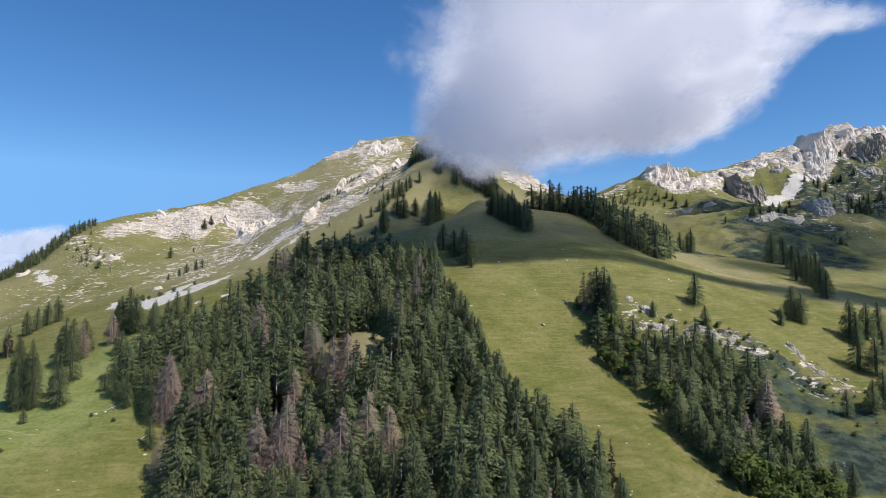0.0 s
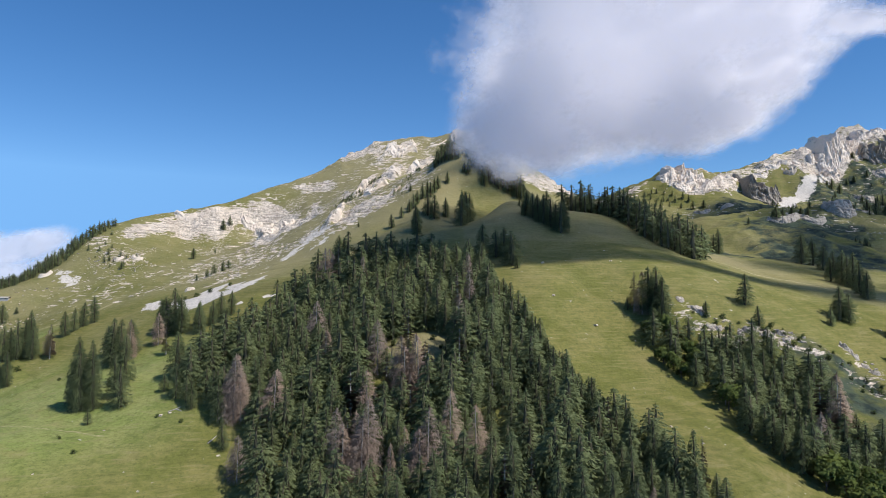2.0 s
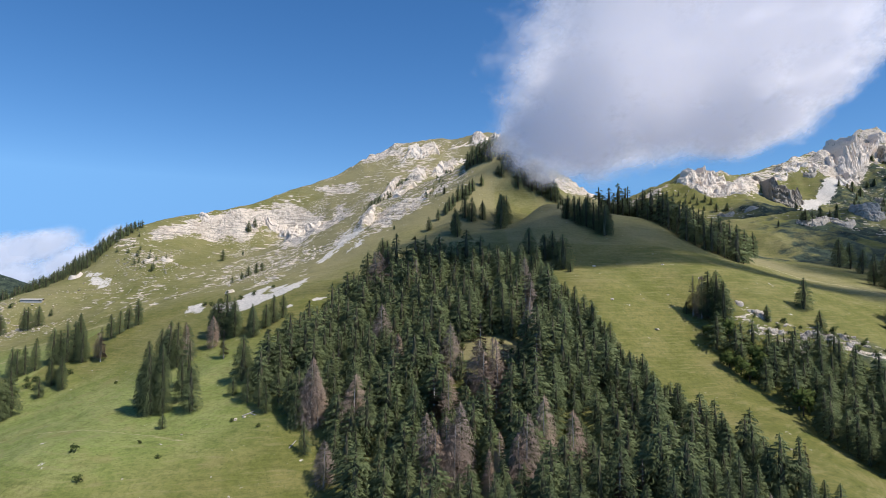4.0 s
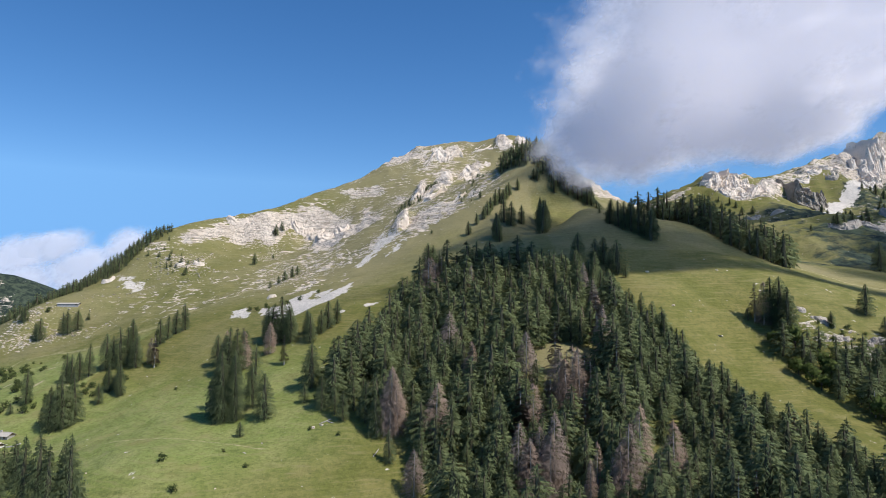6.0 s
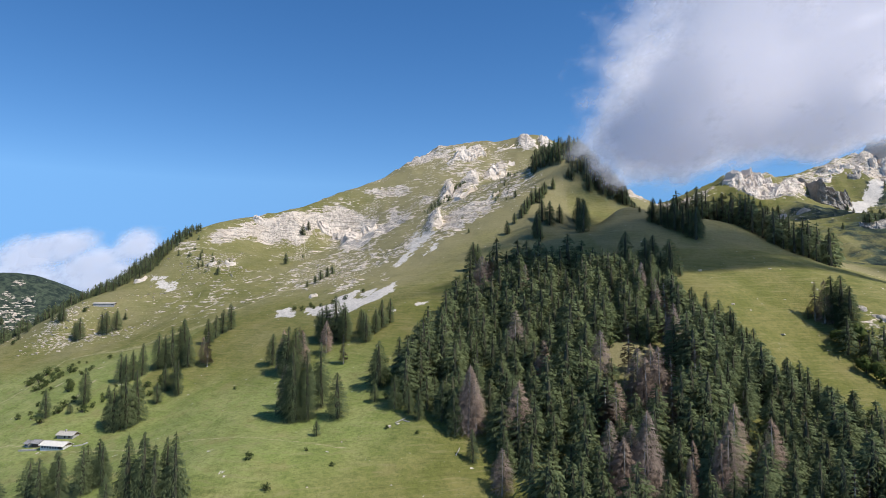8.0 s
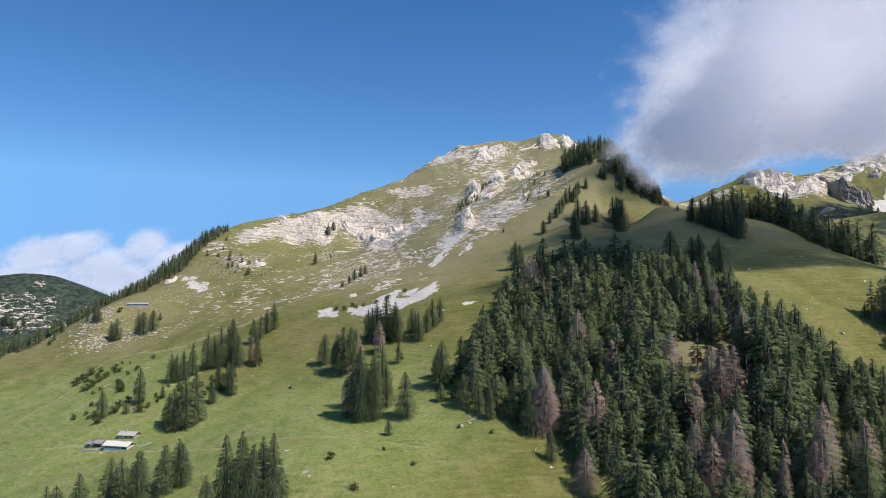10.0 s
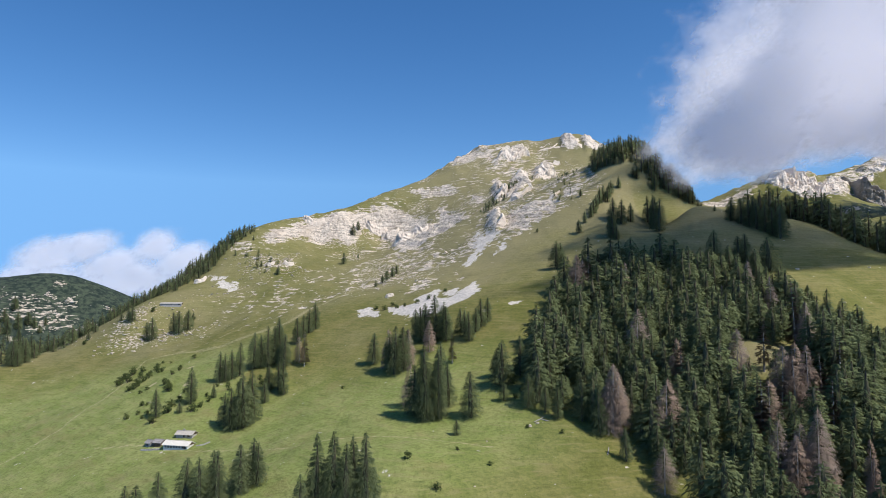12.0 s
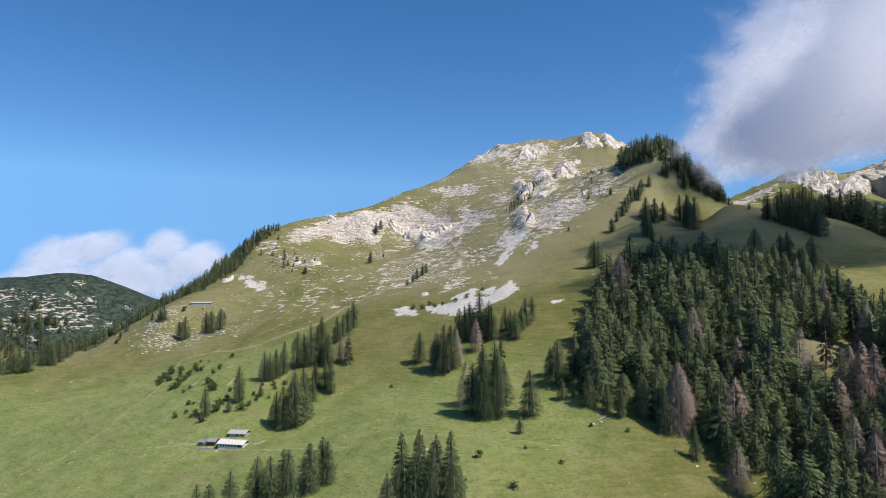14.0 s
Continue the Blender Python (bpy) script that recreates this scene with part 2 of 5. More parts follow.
KNOLL = [(-41, 492, 151.4), (-33, 535, 177.5), (-34, 600, 214.1), (-1, 555, 188.9), (16, 537, 161.6), (0, 509, 155.7), (23, 511, 173.8), (80, 636,
    184.5), (108, 808, 234.7), (-5, 642, 237.1), (-2, 587, 234), (-11, 616, 239), (12, 578, 219), (30, 574, 203), (48, 571, 188)]
SADDLE = [(54, 426, 136.8), (-11, 398, 121.8), (125, 492, 150.4), (107, 516, 162.1), (71, 522, 164.6), (153, 508, 141.6), (151, 444, 124.1), (196,
    552, 136.6), (100, 598, 151.8)]
SPUR = [(-66, 208, 34.4), (-55, 205, 36.1), (-26, 177, 37.2), (15, 163, 33.2), (-33, 230, 52.9), (-79, 250, 53.3), (16, 231, 52), (-91, 267, 60.6),
    (-52, 275, 73.1), (-35, 281, 80.6), (-62, 292, 76.3), (-1, 263, 66.3), (-74, 326, 84.7), (-32, 356, 102.8), (-85, 383, 104.7), (-10, 309, 88.5),
    (-106, 233, 43.1), (-95, 229, 39.8)]
RIGHT_MEADOW = [(54, 209, 48.5), (48, 190, 41.1), (22, 223, 47.4), (55, 324, 87.5), (61, 321, 84.3), (32, 375, 119.2), (65, 369, 118.8), (27, 342,
    108.9), (72, 324, 88.5), (60, 194, 44.4), (89, 205, 38.1), (89, 319, 94.3), (96, 307, 76.4), (119, 308, 81.4), (148, 291, 68.2), (161, 291, 58.2),
    (149, 300, 74.9), (104, 257, 48.8), (128, 260, 49), (90, 268, 56.6), (186, 353, 90.6), (124, 329, 94.9), (206, 332, 77.1), (182, 274, 57), (145, 220,
    34.2), (250, 352, 82.5), (300, 304, 51.1)]
RIGHT_VALLEY = [(293, 504, 119.2), (260, 612, 148.8), (320, 640, 166.8), (396, 686, 183), (317, 598, 145.8), (466, 732, 178.3), (358, 777, 195.4),
    (450, 888, 228.3), (400, 856, 220), (330, 861, 232.4), (590, 917, 252.3)]
RIGHT_PEAKS = [(328, 932, 280.4), (394, 941, 259), (462, 979, 284.8), (560, 1017, 321.5), (599, 1029, 342.3), (688, 1035, 356.8), (900, 1084, 366.3)]
FAR_LEFT = [(-757, 1000, 135.8), (-865, 1000, 131.8), (-654, 1003, 88), (-700, 886, 46.7), (-600, 767, 33.3), (-1200, 1000, 129.9)]
OUTER = [(-100, 117, 5.9), (30, 107, 5.2), (-100, 9, -24.7), (60, 9, -24.7), (-300, 10, -49.6), (250, 59, -26.2), (-100, -334, -143.9), (500, -284,
    -140.4), (-700, -283, -160.3), (-700, 311, -48.7), (600, 308, 1.2), (700, 648, 155.3), (-363, 861, 120.1), (-200, 1047, 183.2), (0, 1095, 216.6),
    (330, 1147, 190.2), (600, 1293, 250.5), (1000, 1393, 247.5), (1500, 791, 255.6), (-1600, 912, -36.7), (-800, 1412, -21.8), (0, 2023, -159.5), (-2000,
    2629, -217.4), (2000, 2622, -117.7), (-4000, 4645, -377.2), (4000, 4645, -377.2), (0, 4751, -470), (-2500, 24, -249.1), (2500, 14, -99.5)]

# ---- the shape of the ground ----
def thin_plate(points):
    """A smooth sheet over the ridges and hollows of the plan."""
    p = np.array(points, float)
    xy = p[:, :2] / 100
    d2 = ((xy[:, None] - xy[None]) ** 2).sum(-1)
    n = len(p)
    k = np.where(d2 > 0, 0.5 * d2 * np.log(np.maximum(d2, 1e-12)), 0) + 0.01 * np.eye(n)
    q = np.c_[np.ones(n), xy]
    a = np.block([[k, q], [q.T, np.zeros((3, 3))]])
    return xy, np.linalg.solve(a, np.r_[p[:, 2], 0, 0, 0])


PLAN_XY, PLAN_W = thin_plate(ALP_MEADOW + LEFT_SHOULDER + ROCK_FACE + CREST + KNOLL + SADDLE + SPUR + RIGHT_MEADOW + RIGHT_VALLEY + RIGHT_PEAKS + FAR_LEFT + OUTER)
HASH = np.random.RandomState(7).rand(256, 256)


def lattice(x, y):
    """Smooth random values between 0 and 1, one metre apart."""
    ix, iy = np.floor(x).astype(int), np.floor(y).astype(int)
    fx, fy = x - ix, y - iy
    fx, fy = fx * fx * (3 - 2 * fx), fy * fy * (3 - 2 * fy)
    a, b = HASH[ix % 256, iy % 256], HASH[(ix + 1) % 256, iy % 256]
    c, d = HASH[ix % 256, (iy + 1) % 256], HASH[(ix + 1) % 256, (iy + 1) % 256]
    return (a * (1 - fx) + b * fx) * (1 - fy) + (c * (1 - fx) + d * fx) * fy


def fractal(x, y, size, octaves=4, ridged=False):
    out, amp, total = 0.0, 1.0, 0.0
    for i in range(octaves):
        v = lattice(x / size + 17.3 * i, y / size + 5.1 * i)
        out = out + amp * ((1 - np.abs(2 * v - 1)) if ridged else v)
        total, amp, size = total + amp, amp * 0.5, size * 0.5
    return out / total


def sheet_height(x, y):
    xs, ys = np.asarray(x, float) / 100, np.asarray(y, float) / 100
    out = PLAN_W[-3] + PLAN_W[-2] * xs + PLAN_W[-1] * ys
    for (a, b), w in zip(PLAN_XY, PLAN_W[:-3]):
        d2 = (xs - a) ** 2 + (ys - b) ** 2
        out = out + w * 0.5 * d2 * np.log(np.maximum(d2, 1e-12))
    return out


def along(x, y, line):
    """The distance from a line on the plan."""
    best = np.full(np.shape(x), 1e9)
    for (ax, ay), (bx, by) in zip(line, line[1:]):
        dx, dy = bx - ax, by - ay
        f = np.clip(((x - ax) * dx + (y - ay) * dy) / (dx * dx + dy * dy), 0, 1)
        best = np.minimum(best, np.hypot(x - ax - f * dx, y - ay - f * dy))
    return best


def band(x, y, line, wide, soft):
    return np.clip((wide + soft - along(x, y, line)) / soft, 0, 1)


def blot(x, y, spots):
    """How far inside a set of ellipses (x, y, half width, half depth, turn) a place lies."""
    best = np.zeros(np.shape(x))
    for cx, cy, rx, ry, turn in spots:
        c, s = math.cos(radians(turn)), math.sin(radians(turn))
        u, v = (x - cx) * c + (y - cy) * s, (y - cy) * c - (x - cx) * s
        best = np.maximum(best, np.clip(1.5 - np.hypot(u / rx, v / ry), 0, 1))
    return best


SCREE_SPOTS = [(-127, 389, 4.5, 2.0, 10), (-122, 391, 2.5, 1.6, 0), (-143, 386, 3, 1.6, 0), (-4, 262, 4, 3, 0), (432, 862, 9, 11, 20), (420, 850, 8, 9, 0), (110, 303, 4, 3, 0)]
BAND_ROCKS = [(88, 322), (96, 313), (108, 311), (122, 311), (134, 305), (147, 300), (158, 294), (168, 288)]
TOR_ROCKS = [(92, 800), (110, 815), (150, 880), (200, 905), (240, 912)]
PEAK_ROCKS = [(296, 918), (330, 935), (370, 940), (395, 945), (430, 965), (465, 985), (520, 1005), (560, 1018), (600, 1030), (690, 1036), (800, 1060), (950, 1090)]
FAR_ROCKS = [(-760, 930, 40, 22, 0), (-700, 925, 30, 18, -10), (-820, 930, 40, 22, 0), (-670, 930, 20, 12, 0), (-745, 985, 8, 20, 0)]
CART_TRACK = [(-330, 312), (-303, 305), (-288, 297), (-255, 283), (-229, 268), (-211, 263), (-150, 245)]
HIGH_PATH = [(-392, 312), (-376, 320), (-366, 346), (-366, 402), (-375, 462), (-364, 466), (-345, 472), (-333, 479), (-319, 495), (-303, 500)]
RIDGE_PATH = [(-364, 466), (-327, 459), (-310, 462), (-279, 469), (-260, 510), (-229, 546)]
SHOULDER_PATH = [(-430, 556), (-400, 561), (-360, 560), (-320, 545), (-270, 505), (-235, 470)]
RIGHT_PATH = [(120, 520), (180, 430), (230, 400), (300, 360)]
STONY_SPOTS = [(-330, 585, 60, 50, 0), (-395, 520, 45, 20, 10), (-440, 545, 40, 25, 0), (-330, 640, 30, 22, 0), (-345, 660, 25, 25, 0), (-260, 700, 60, 40, 30), (-60, 700, 50, 90, 0), (-30, 800, 60, 60, 0), (-90, 840, 70, 60, 0), (-180, 780, 50, 60, 0), (-380, 690, 30, 40, 30), (360, 720, 90, 60, 20), (520, 860, 120, 70, 20), (650, 920, 160, 90, 0), (420, 760, 60, 60, 0), (380, 640, 50, 40, 0), (300, 800, 60, 30, 0), (162, 282, 14, 8, 0), (20, 690, 30, 50, 0)]


# bodies of bare rock: from (x, y) to (x, y), half width
BARE_CLIFFS = [[(-361, 691), (-357, 713), (-335, 744), (-309, 769), (-275, 794), (-254, 800), (-238, 806), (-227, 801), (-210, 792), (-191, 775), (-188, 754), (-160, 693), (-159, 659), (-183, 656), (-197, 652),
                (-215, 655), (-228, 727), (-237, 767), (-244, 780), (-262, 772), (-268, 739), (-276, 729), (-290, 737), (-314, 727), (-328, 724), (-339, 691), (-355, 679)],
               [(-213, 830), (-198, 830), (-156, 803), (-153, 789), (-172, 799), (-197, 812), (-212, 822)]]
BRIGHT_SLABS = [[(-11, 890), (-1, 890), (7, 872), (10, 860), (-6, 859), (-12, 866)], [(13, 872), (27, 877), (38, 867), (30, 855), (17, 853)], [(-101, 867), (-91, 876), (-77, 890), (-63, 890), (-57, 871), (-69, 852), (-85, 851), (-102, 841)],
                [(-111, 795), (-103, 800), (-102, 724), (-107, 676), (-116, 671), (-115, 719)], [(-87, 786), (-75, 820), (-69, 812), (-75, 763), (-73, 714), (-86, 676), (-100, 661), (-106, 680), (-98, 720)],
                [(-71, 721), (-56, 817), (-37, 856), (-30, 832), (-41, 791), (-61, 748)], [(-127, 634), (-115, 622), (-116, 592), (-123, 570), (-130, 586)]]
BROKEN_BEDS = [[(-189, 613), (-176, 612), (-159, 558), (-159, 540), (-174, 568), (-184, 587)], [(-185, 540), (-172, 516), (-179, 466), (-194, 462), (-199, 487)], [(-163, 519), (-154, 511), (-157, 459), (-164, 471)],
               [(-346, 650), (-333, 641), (-320, 664), (-314, 631), (-329, 620), (-342, 638)], [(-393, 691), (-369, 688), (-355, 670), (-371, 660), (-389, 673)]]
SPLIT_BEDS = [[(-74, 626), (-66, 626), (-63, 604), (-67, 594), (-73, 605)], [(-65, 592), (-53, 613), (-49, 601), (-48, 580), (-54, 569), (-65, 572)], [(-168, 893), (-150, 925), (-125, 915), (-100, 897), (-101, 856), (-126, 880), (-154, 870)],
              [(-182, 827), (-158, 819), (-150, 794), (-166, 795), (-182, 806)], [(-142, 777), (-126, 757), (-122, 716), (-127, 702), (-138, 724)], [(-180, 787), (-166, 770), (-153, 719), (-139, 658), (-152, 664), (-167, 675), (-180, 653)]]
WIDE_SLAB = [[(-114, 616), (-98, 620), (-80, 613), (-63, 595), (-66, 558), (-75, 550), (-92, 552), (-99, 540), (-107, 542), (-120, 558), (-120, 583)]]
SCREE_FANS = [[(-227, 454), (-221, 455), (-213, 442), (-211, 430), (-224, 441)], [(-205, 443), (-189, 438), (-174, 436), (-164, 425), (-156, 440), (-147, 459), (-147, 420), (-156, 411), (-164, 407), (-175, 401), (-192, 415), (-204, 432)],
              [(-189, 448), (-179, 453), (-171, 463), (-172, 438), (-181, 434)], [(-170, 442), (-159, 450), (-163, 426)]]
SCREE_RUNS = [[(-397, 637), (-386, 630), (-368, 618), (-363, 616), (-357, 600), (-363, 598), (-376, 609)], [(-132, 591), (-126, 572), (-141, 531), (-151, 519), (-155, 529), (-143, 545)], [(-139, 609), (-132, 579), (-119, 570), (-128, 550), (-138, 540), (-147, 531)], [(-130, 524), (-123, 543), (-115, 544), (-119, 525)]]
WHITE_BODIES = [(300, 885, 316, 880, 13.0), (312, 876, 344, 868, 14), (338, 878, 374, 900, 8.9), (475, 982, 530, 996, 6), (505, 962, 515, 966, 6), (542, 967, 597, 1001, 24.2),
                (614, 1006, 676, 998, 10.3), (676, 998, 800, 1040, 12)]
WHITE_SCREE = [(524, 945, 490, 915, 5), (490, 915, 456, 888, 6), (456, 888, 436, 866, 7)]
FAR_BODIES = [(-773, 901, -749, 914, 8.6), (-743, 913, -715, 940, 6.2), (-744, 954, -716, 941, 3.2), (-721, 964, -708, 953, 4.0), (-730, 898, -705, 918, 7), (-782, 881, -767, 871, 8),
              (-669, 980, -667, 983, 2.0), (-830, 905, -803, 910, 5), (-760, 860, -730, 870, 4)]
GULLY_BODIES = [(93, 324, 104, 312, 2.5), (112, 308, 137, 303, 3.0), (164, 308, 178, 290, 3)]
BARE_SOIL = [(-340, 394, 2.0, 5, 0), (-313, 378, 2.2, 7, 0), (-325, 412, 3, 3, 0), (-310, 359, 1.2, 4, 0), (-300, 395, 2, 4, 20)]


def bodies(x, y, spans, soft):
    best = np.zeros(np.shape(x))
    for ax, ay, bx, by, wide in spans:
        best = np.maximum(best, np.clip((wide + soft - along(x, y, ((ax, ay), (bx, by)))) / soft, 0, 1))
    return best


def ring_patch(x, y, rings, soft):
    """1 well inside the rings on the plan, 0 well outside, with a soft rim."""
    best = np.zeros(np.shape(x))
    for ring in rings:
        xs, ys = [p[0] for p in ring], [p[1] for p in ring]
        near = (x > min(xs) - soft) & (x < max(xs) + soft) & (y > min(ys) - soft) & (y < max(ys) + soft)
        px, py = x[near], y[near]
        hit = np.zeros(px.shape, bool)
        for (ax, ay), (bx, by) in zip(ring, ring[1:] + ring[:1]):
            if ay != by:
                hit ^= ((ay > py) != (by > py)) & (px < (bx - ax) * (py - ay) / (by - ay) + ax)
        gap = along(px, py, ring + ring[:1])
        best[near] = np.maximum(best[near], np.clip(0.5 + 0.5 * np.where(hit, gap, -gap) / soft, 0, 1))
    return best


def masks(x, y):
    """Bare rock, scree, trodden paths, dry turf and scrub, all by place, some holding painted light and shade."""
    wob = fractal(x, y, 40, 4) - 0.5
    rock = np.maximum(0.98 * ring_patch(x, y, BARE_CLIFFS, 7), 1.2 * ring_patch(x, y, BRIGHT_SLABS, 5))
    rock = np.maximum(rock, np.maximum(0.66 * ring_patch(x, y, BROKEN_BEDS, 9), np.maximum(0.86 * ring_patch(x, y, SPLIT_BEDS, 9), 0.80 * ring_patch(x, y, WIDE_SLAB, 9))))
    rock = np.maximum(rock, np.maximum(0.90 * bodies(x, y, WHITE_BODIES, 10), 0.46 * bodies(x, y, FAR_BODIES, 8)))
    for line, wide, soft, much in ((BAND_ROCKS, 3.0, 8, 0.45), (TOR_ROCKS, 14, 24, 0.75), (PEAK_ROCKS, 12, 24, 0.7)):
        rock = np.maximum(rock, much * band(x, y, line, wide, soft))
    rock = np.maximum(rock, 0.50 * bodies(x, y, GULLY_BODIES, 6))
    rock = np.maximum(rock, 0.32 * blot(x, y, STONY_SPOTS))
    face = np.clip((y - 470 - 0.25 * (x + 260)) / 60, 0, 1) * np.clip((-8 - x) / 25, 0, 1) * np.clip((x + 400) / 60, 0, 1)
    rock = np.maximum(rock, face * (0.38 + 0.8 * wob))
    rock = np.maximum(rock, 0.44 * blot(x, y, FAR_ROCKS))
    scree = np.maximum(1.25 * ring_patch(x, y, SCREE_FANS, 4), 0.85 * ring_patch(x, y, SCREE_RUNS, 5))
    scree = np.maximum(scree, np.maximum(0.85 * blot(x, y, SCREE_SPOTS), bodies(x, y, WHITE_SCREE, 8)))
    path = np.maximum(0.62 * band(x, y, CART_TRACK, 0.5, 2.0), 0.60 * band(x, y, HIGH_PATH, 0.5, 2.6))
    path = np.maximum(path, np.maximum(0.48 * band(x, y, SHOULDER_PATH, 0.5, 2.5), 0.7 * band(x, y, RIGHT_PATH, 0.8, 3.0)))
    path = np.maximum(path, np.maximum(0.56 * band(x, y, RIDGE_PATH, 2.0, 8.0), 0.85 * blot(x, y, BARE_SOIL)))
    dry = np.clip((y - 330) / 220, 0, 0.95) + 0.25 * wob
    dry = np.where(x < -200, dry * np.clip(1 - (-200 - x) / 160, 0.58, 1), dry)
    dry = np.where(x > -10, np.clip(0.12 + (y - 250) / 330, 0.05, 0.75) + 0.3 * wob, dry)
    # right meadow toned down by colour for the shade that lies there
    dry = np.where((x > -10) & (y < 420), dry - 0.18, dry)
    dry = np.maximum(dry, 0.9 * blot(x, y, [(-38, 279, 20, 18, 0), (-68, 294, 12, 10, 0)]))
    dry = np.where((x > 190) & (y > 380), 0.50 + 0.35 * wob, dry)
    scrub_and_shade = np.clip((-560 - x) / 40, 0, 1) * np.clip((y - 800) / 60, 0, 1)
    # dark scrub over the side valley and lower right, partly painted for cloud shade
    scrub_and_shade = np.maximum(scrub_and_shade, 0.68 * blot(x, y, [(540, 880, 90, 80, 0), (600, 900, 90, 90, 0), (440, 720, 80, 70, 0), (330, 640, 80, 60, 0), (380, 790, 90, 60, 0), (150, 280, 40, 24, -30), (160, 235, 40, 40, 0), (300, 560, 80, 60, 0), (200, 560, 40, 60, 0), (480, 780, 80, 60, 0)]))
    # left meadow: lusher by the huts, with its brighter light painted in
    lush_lit = np.clip((-85 - x) / 90, 0, 1) * np.clip((np.where(x < -280, 510, 410) - y) / 120, 0, 1) * np.clip((y - 150) / 110, 0.35, 1)
    stony = np.maximum(0.9 * face, blot(x, y, STONY_SPOTS)) * np.where(x > 100, 0.7, 1.0)
    stony = np.maximum(stony, 1.1 * blot(x, y, [(-395, 522, 42, 14, 8), (-330, 590, 45, 35, 0)]))
    stony = stony * np.clip((fractal(x + 40, y, 32, 4) - 0.43) * 6, 0.12, 1.15)
    return rock, scree, path, dry, scrub_and_shade, lush_lit, stony


def ground(x, y):
    """Height of the ground, with its swells, terraces and crags."""
    x, y = np.asarray(x, float), np.asarray(y, float)
    rock = masks(x, y)[0]
    z = sheet_height(x, y)
    z = z + 3.0 * (fractal(x, y, 45, 3) - 0.5) * np.clip((y - 60) / 200, 0, 1) + 1.8 * (fractal(x + 0.4 * y, y, 17, 2) - 0.5) * np.clip((y - 60) / 200, 0, 1) + 0.4 * (fractal(x, y, 6, 2) - 0.5)
    crag = fractal(x, y, 34, 5, True) - 0.55
    # beds of rock stand out as ledges
    beds = z / 8.5 + 1.6 * fractal(x, y, 70, 4) + 0.5 * fractal(x + 90, y, 14, 2)
    part_bed = beds - np.floor(beds)
    tread = part_bed * part_bed * (3 - 2 * part_bed)
    tread = tread * tread * (3 - 2 * tread)
    z = z + np.clip(1.5 * rock - 0.4, 0, 1) * 8.5 * (tread - part_bed) * np.where(x < 120, 0.9, 1.2)
    z = z + np.clip(rock, 0, 1) * crag * np.where(y > 840, 22.0, 10.0)
    z = z + ring_patch(x, y, BRIGHT_SLABS, 4) * (3.5 + 6.0 * crag)
    vale = np.clip((x - 190) / 60, 0, 1) * np.clip((y - 540) / 60, 0, 1) * np.clip((1100 - y) / 60, 0, 1)
    z = z + vale * (fractal(x + 0.5 * y, y, 85, 5, True) - 0.55) * 30
    peaks = band(x, y, PEAK_ROCKS, 10, 60) * (x > 240)
    return z + peaks * (fractal(x * 1.0, y * 0.5, 40, 4, True) - 0.5) * 30


def ground_at(x, y):
    return float(ground(np.array([x]), np.array([y]))[0])


def mesh_object(name, verts, faces, material, smooth=False):
    me = bpy.data.meshes.new(name)
    me.from_pydata(verts, [], faces)
    me.materials.append(material)
    if smooth:
        me.shade_smooth()
    return new(name, me)


def build_mountain():
    """One sheet of ground, from behind the camera to the horizon, finest where it is seen best."""
    ys = [-420.0]
    while ys[-1] < 4700:
        y = ys[-1]
        ys.append(y + (12 if y < 90 else max(1.35, 0.0058 * (y + 60) if y < 480 else 0.0036 * (y + 60)) if y < 1060 else 0.04 * y))
    ys = np.array(ys)
    s = np.linspace(-1.0, 1.0, 640)
    s = s * (0.70 + 0.47 * s ** 4)
    half = np.hypot(ys + 120, 330)
    gx = -95 + s[None, :] * half[:, None]
    gy = np.repeat(ys[:, None], len(s), 1)
    x, y = gx.ravel(), gy.ravel()
    z = ground(x, y)
    rows, cols = gx.shape
    idx = np.arange(rows * cols).reshape(rows, cols)
    quads = np.stack([idx[:-1, :-1], idx[:-1, 1:], idx[1:, 1:], idx[1:, :-1]], -1).reshape(-1, 4)
    me = bpy.data.meshes.new("ground")
    me.vertices.add(len(x))
    me.vertices.foreach_set("co", np.stack([x, y, z], 1).astype(np.float32).ravel())
    me.loops.add(quads.size)
    me.loops.foreach_set("vertex_index", quads.astype(np.int32).ravel())
    me.polygons.add(len(quads))
    me.polygons.foreach_set("loop_start", np.arange(0, quads.size, 4, dtype=np.int32))
    me.update(calc_edges=True)
    me.shade_smooth()
    for name, values in zip(("rock", "scree", "path", "dry", "scrub_and_shade", "lush_lit", "stony"), masks(x, y)):
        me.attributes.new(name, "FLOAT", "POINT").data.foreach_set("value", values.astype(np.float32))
    me.materials.append(MOUNTAIN)
    ob = new("ground", me)
    return tagged(ob, "steep alpine pasture slope with pale limestone bands", "mountain", kind="structure")


build_mountain()

# ---- trees ----
def part(name, mesh, parent, label=""):
    ob = new(name, mesh)
    ob.parent = parent
    return tagged(ob, label)


def mesh_data(name, verts, faces, material, smooth=False):
    me = bpy.data.meshes.new(name)
    me.from_pydata(verts, [], faces)
    me.materials.append(material)
    if smooth:
        me.shade_smooth()
    return me


def face_out(me, lift=0.45, middle=None):
    """Keep with each point of a crown the way it faces: away from the stem, or from the middle of a round crown."""
    co = np.empty(len(me.vertices) * 3, np.float32)
    me.vertices.foreach_get("co", co)
    co = outward(co.reshape(-1, 3), lift, middle)
    me.attributes.new("outward", "FLOAT_VECTOR", "POINT").data.foreach_set("vector", co.astype(np.float32).ravel())
    return me


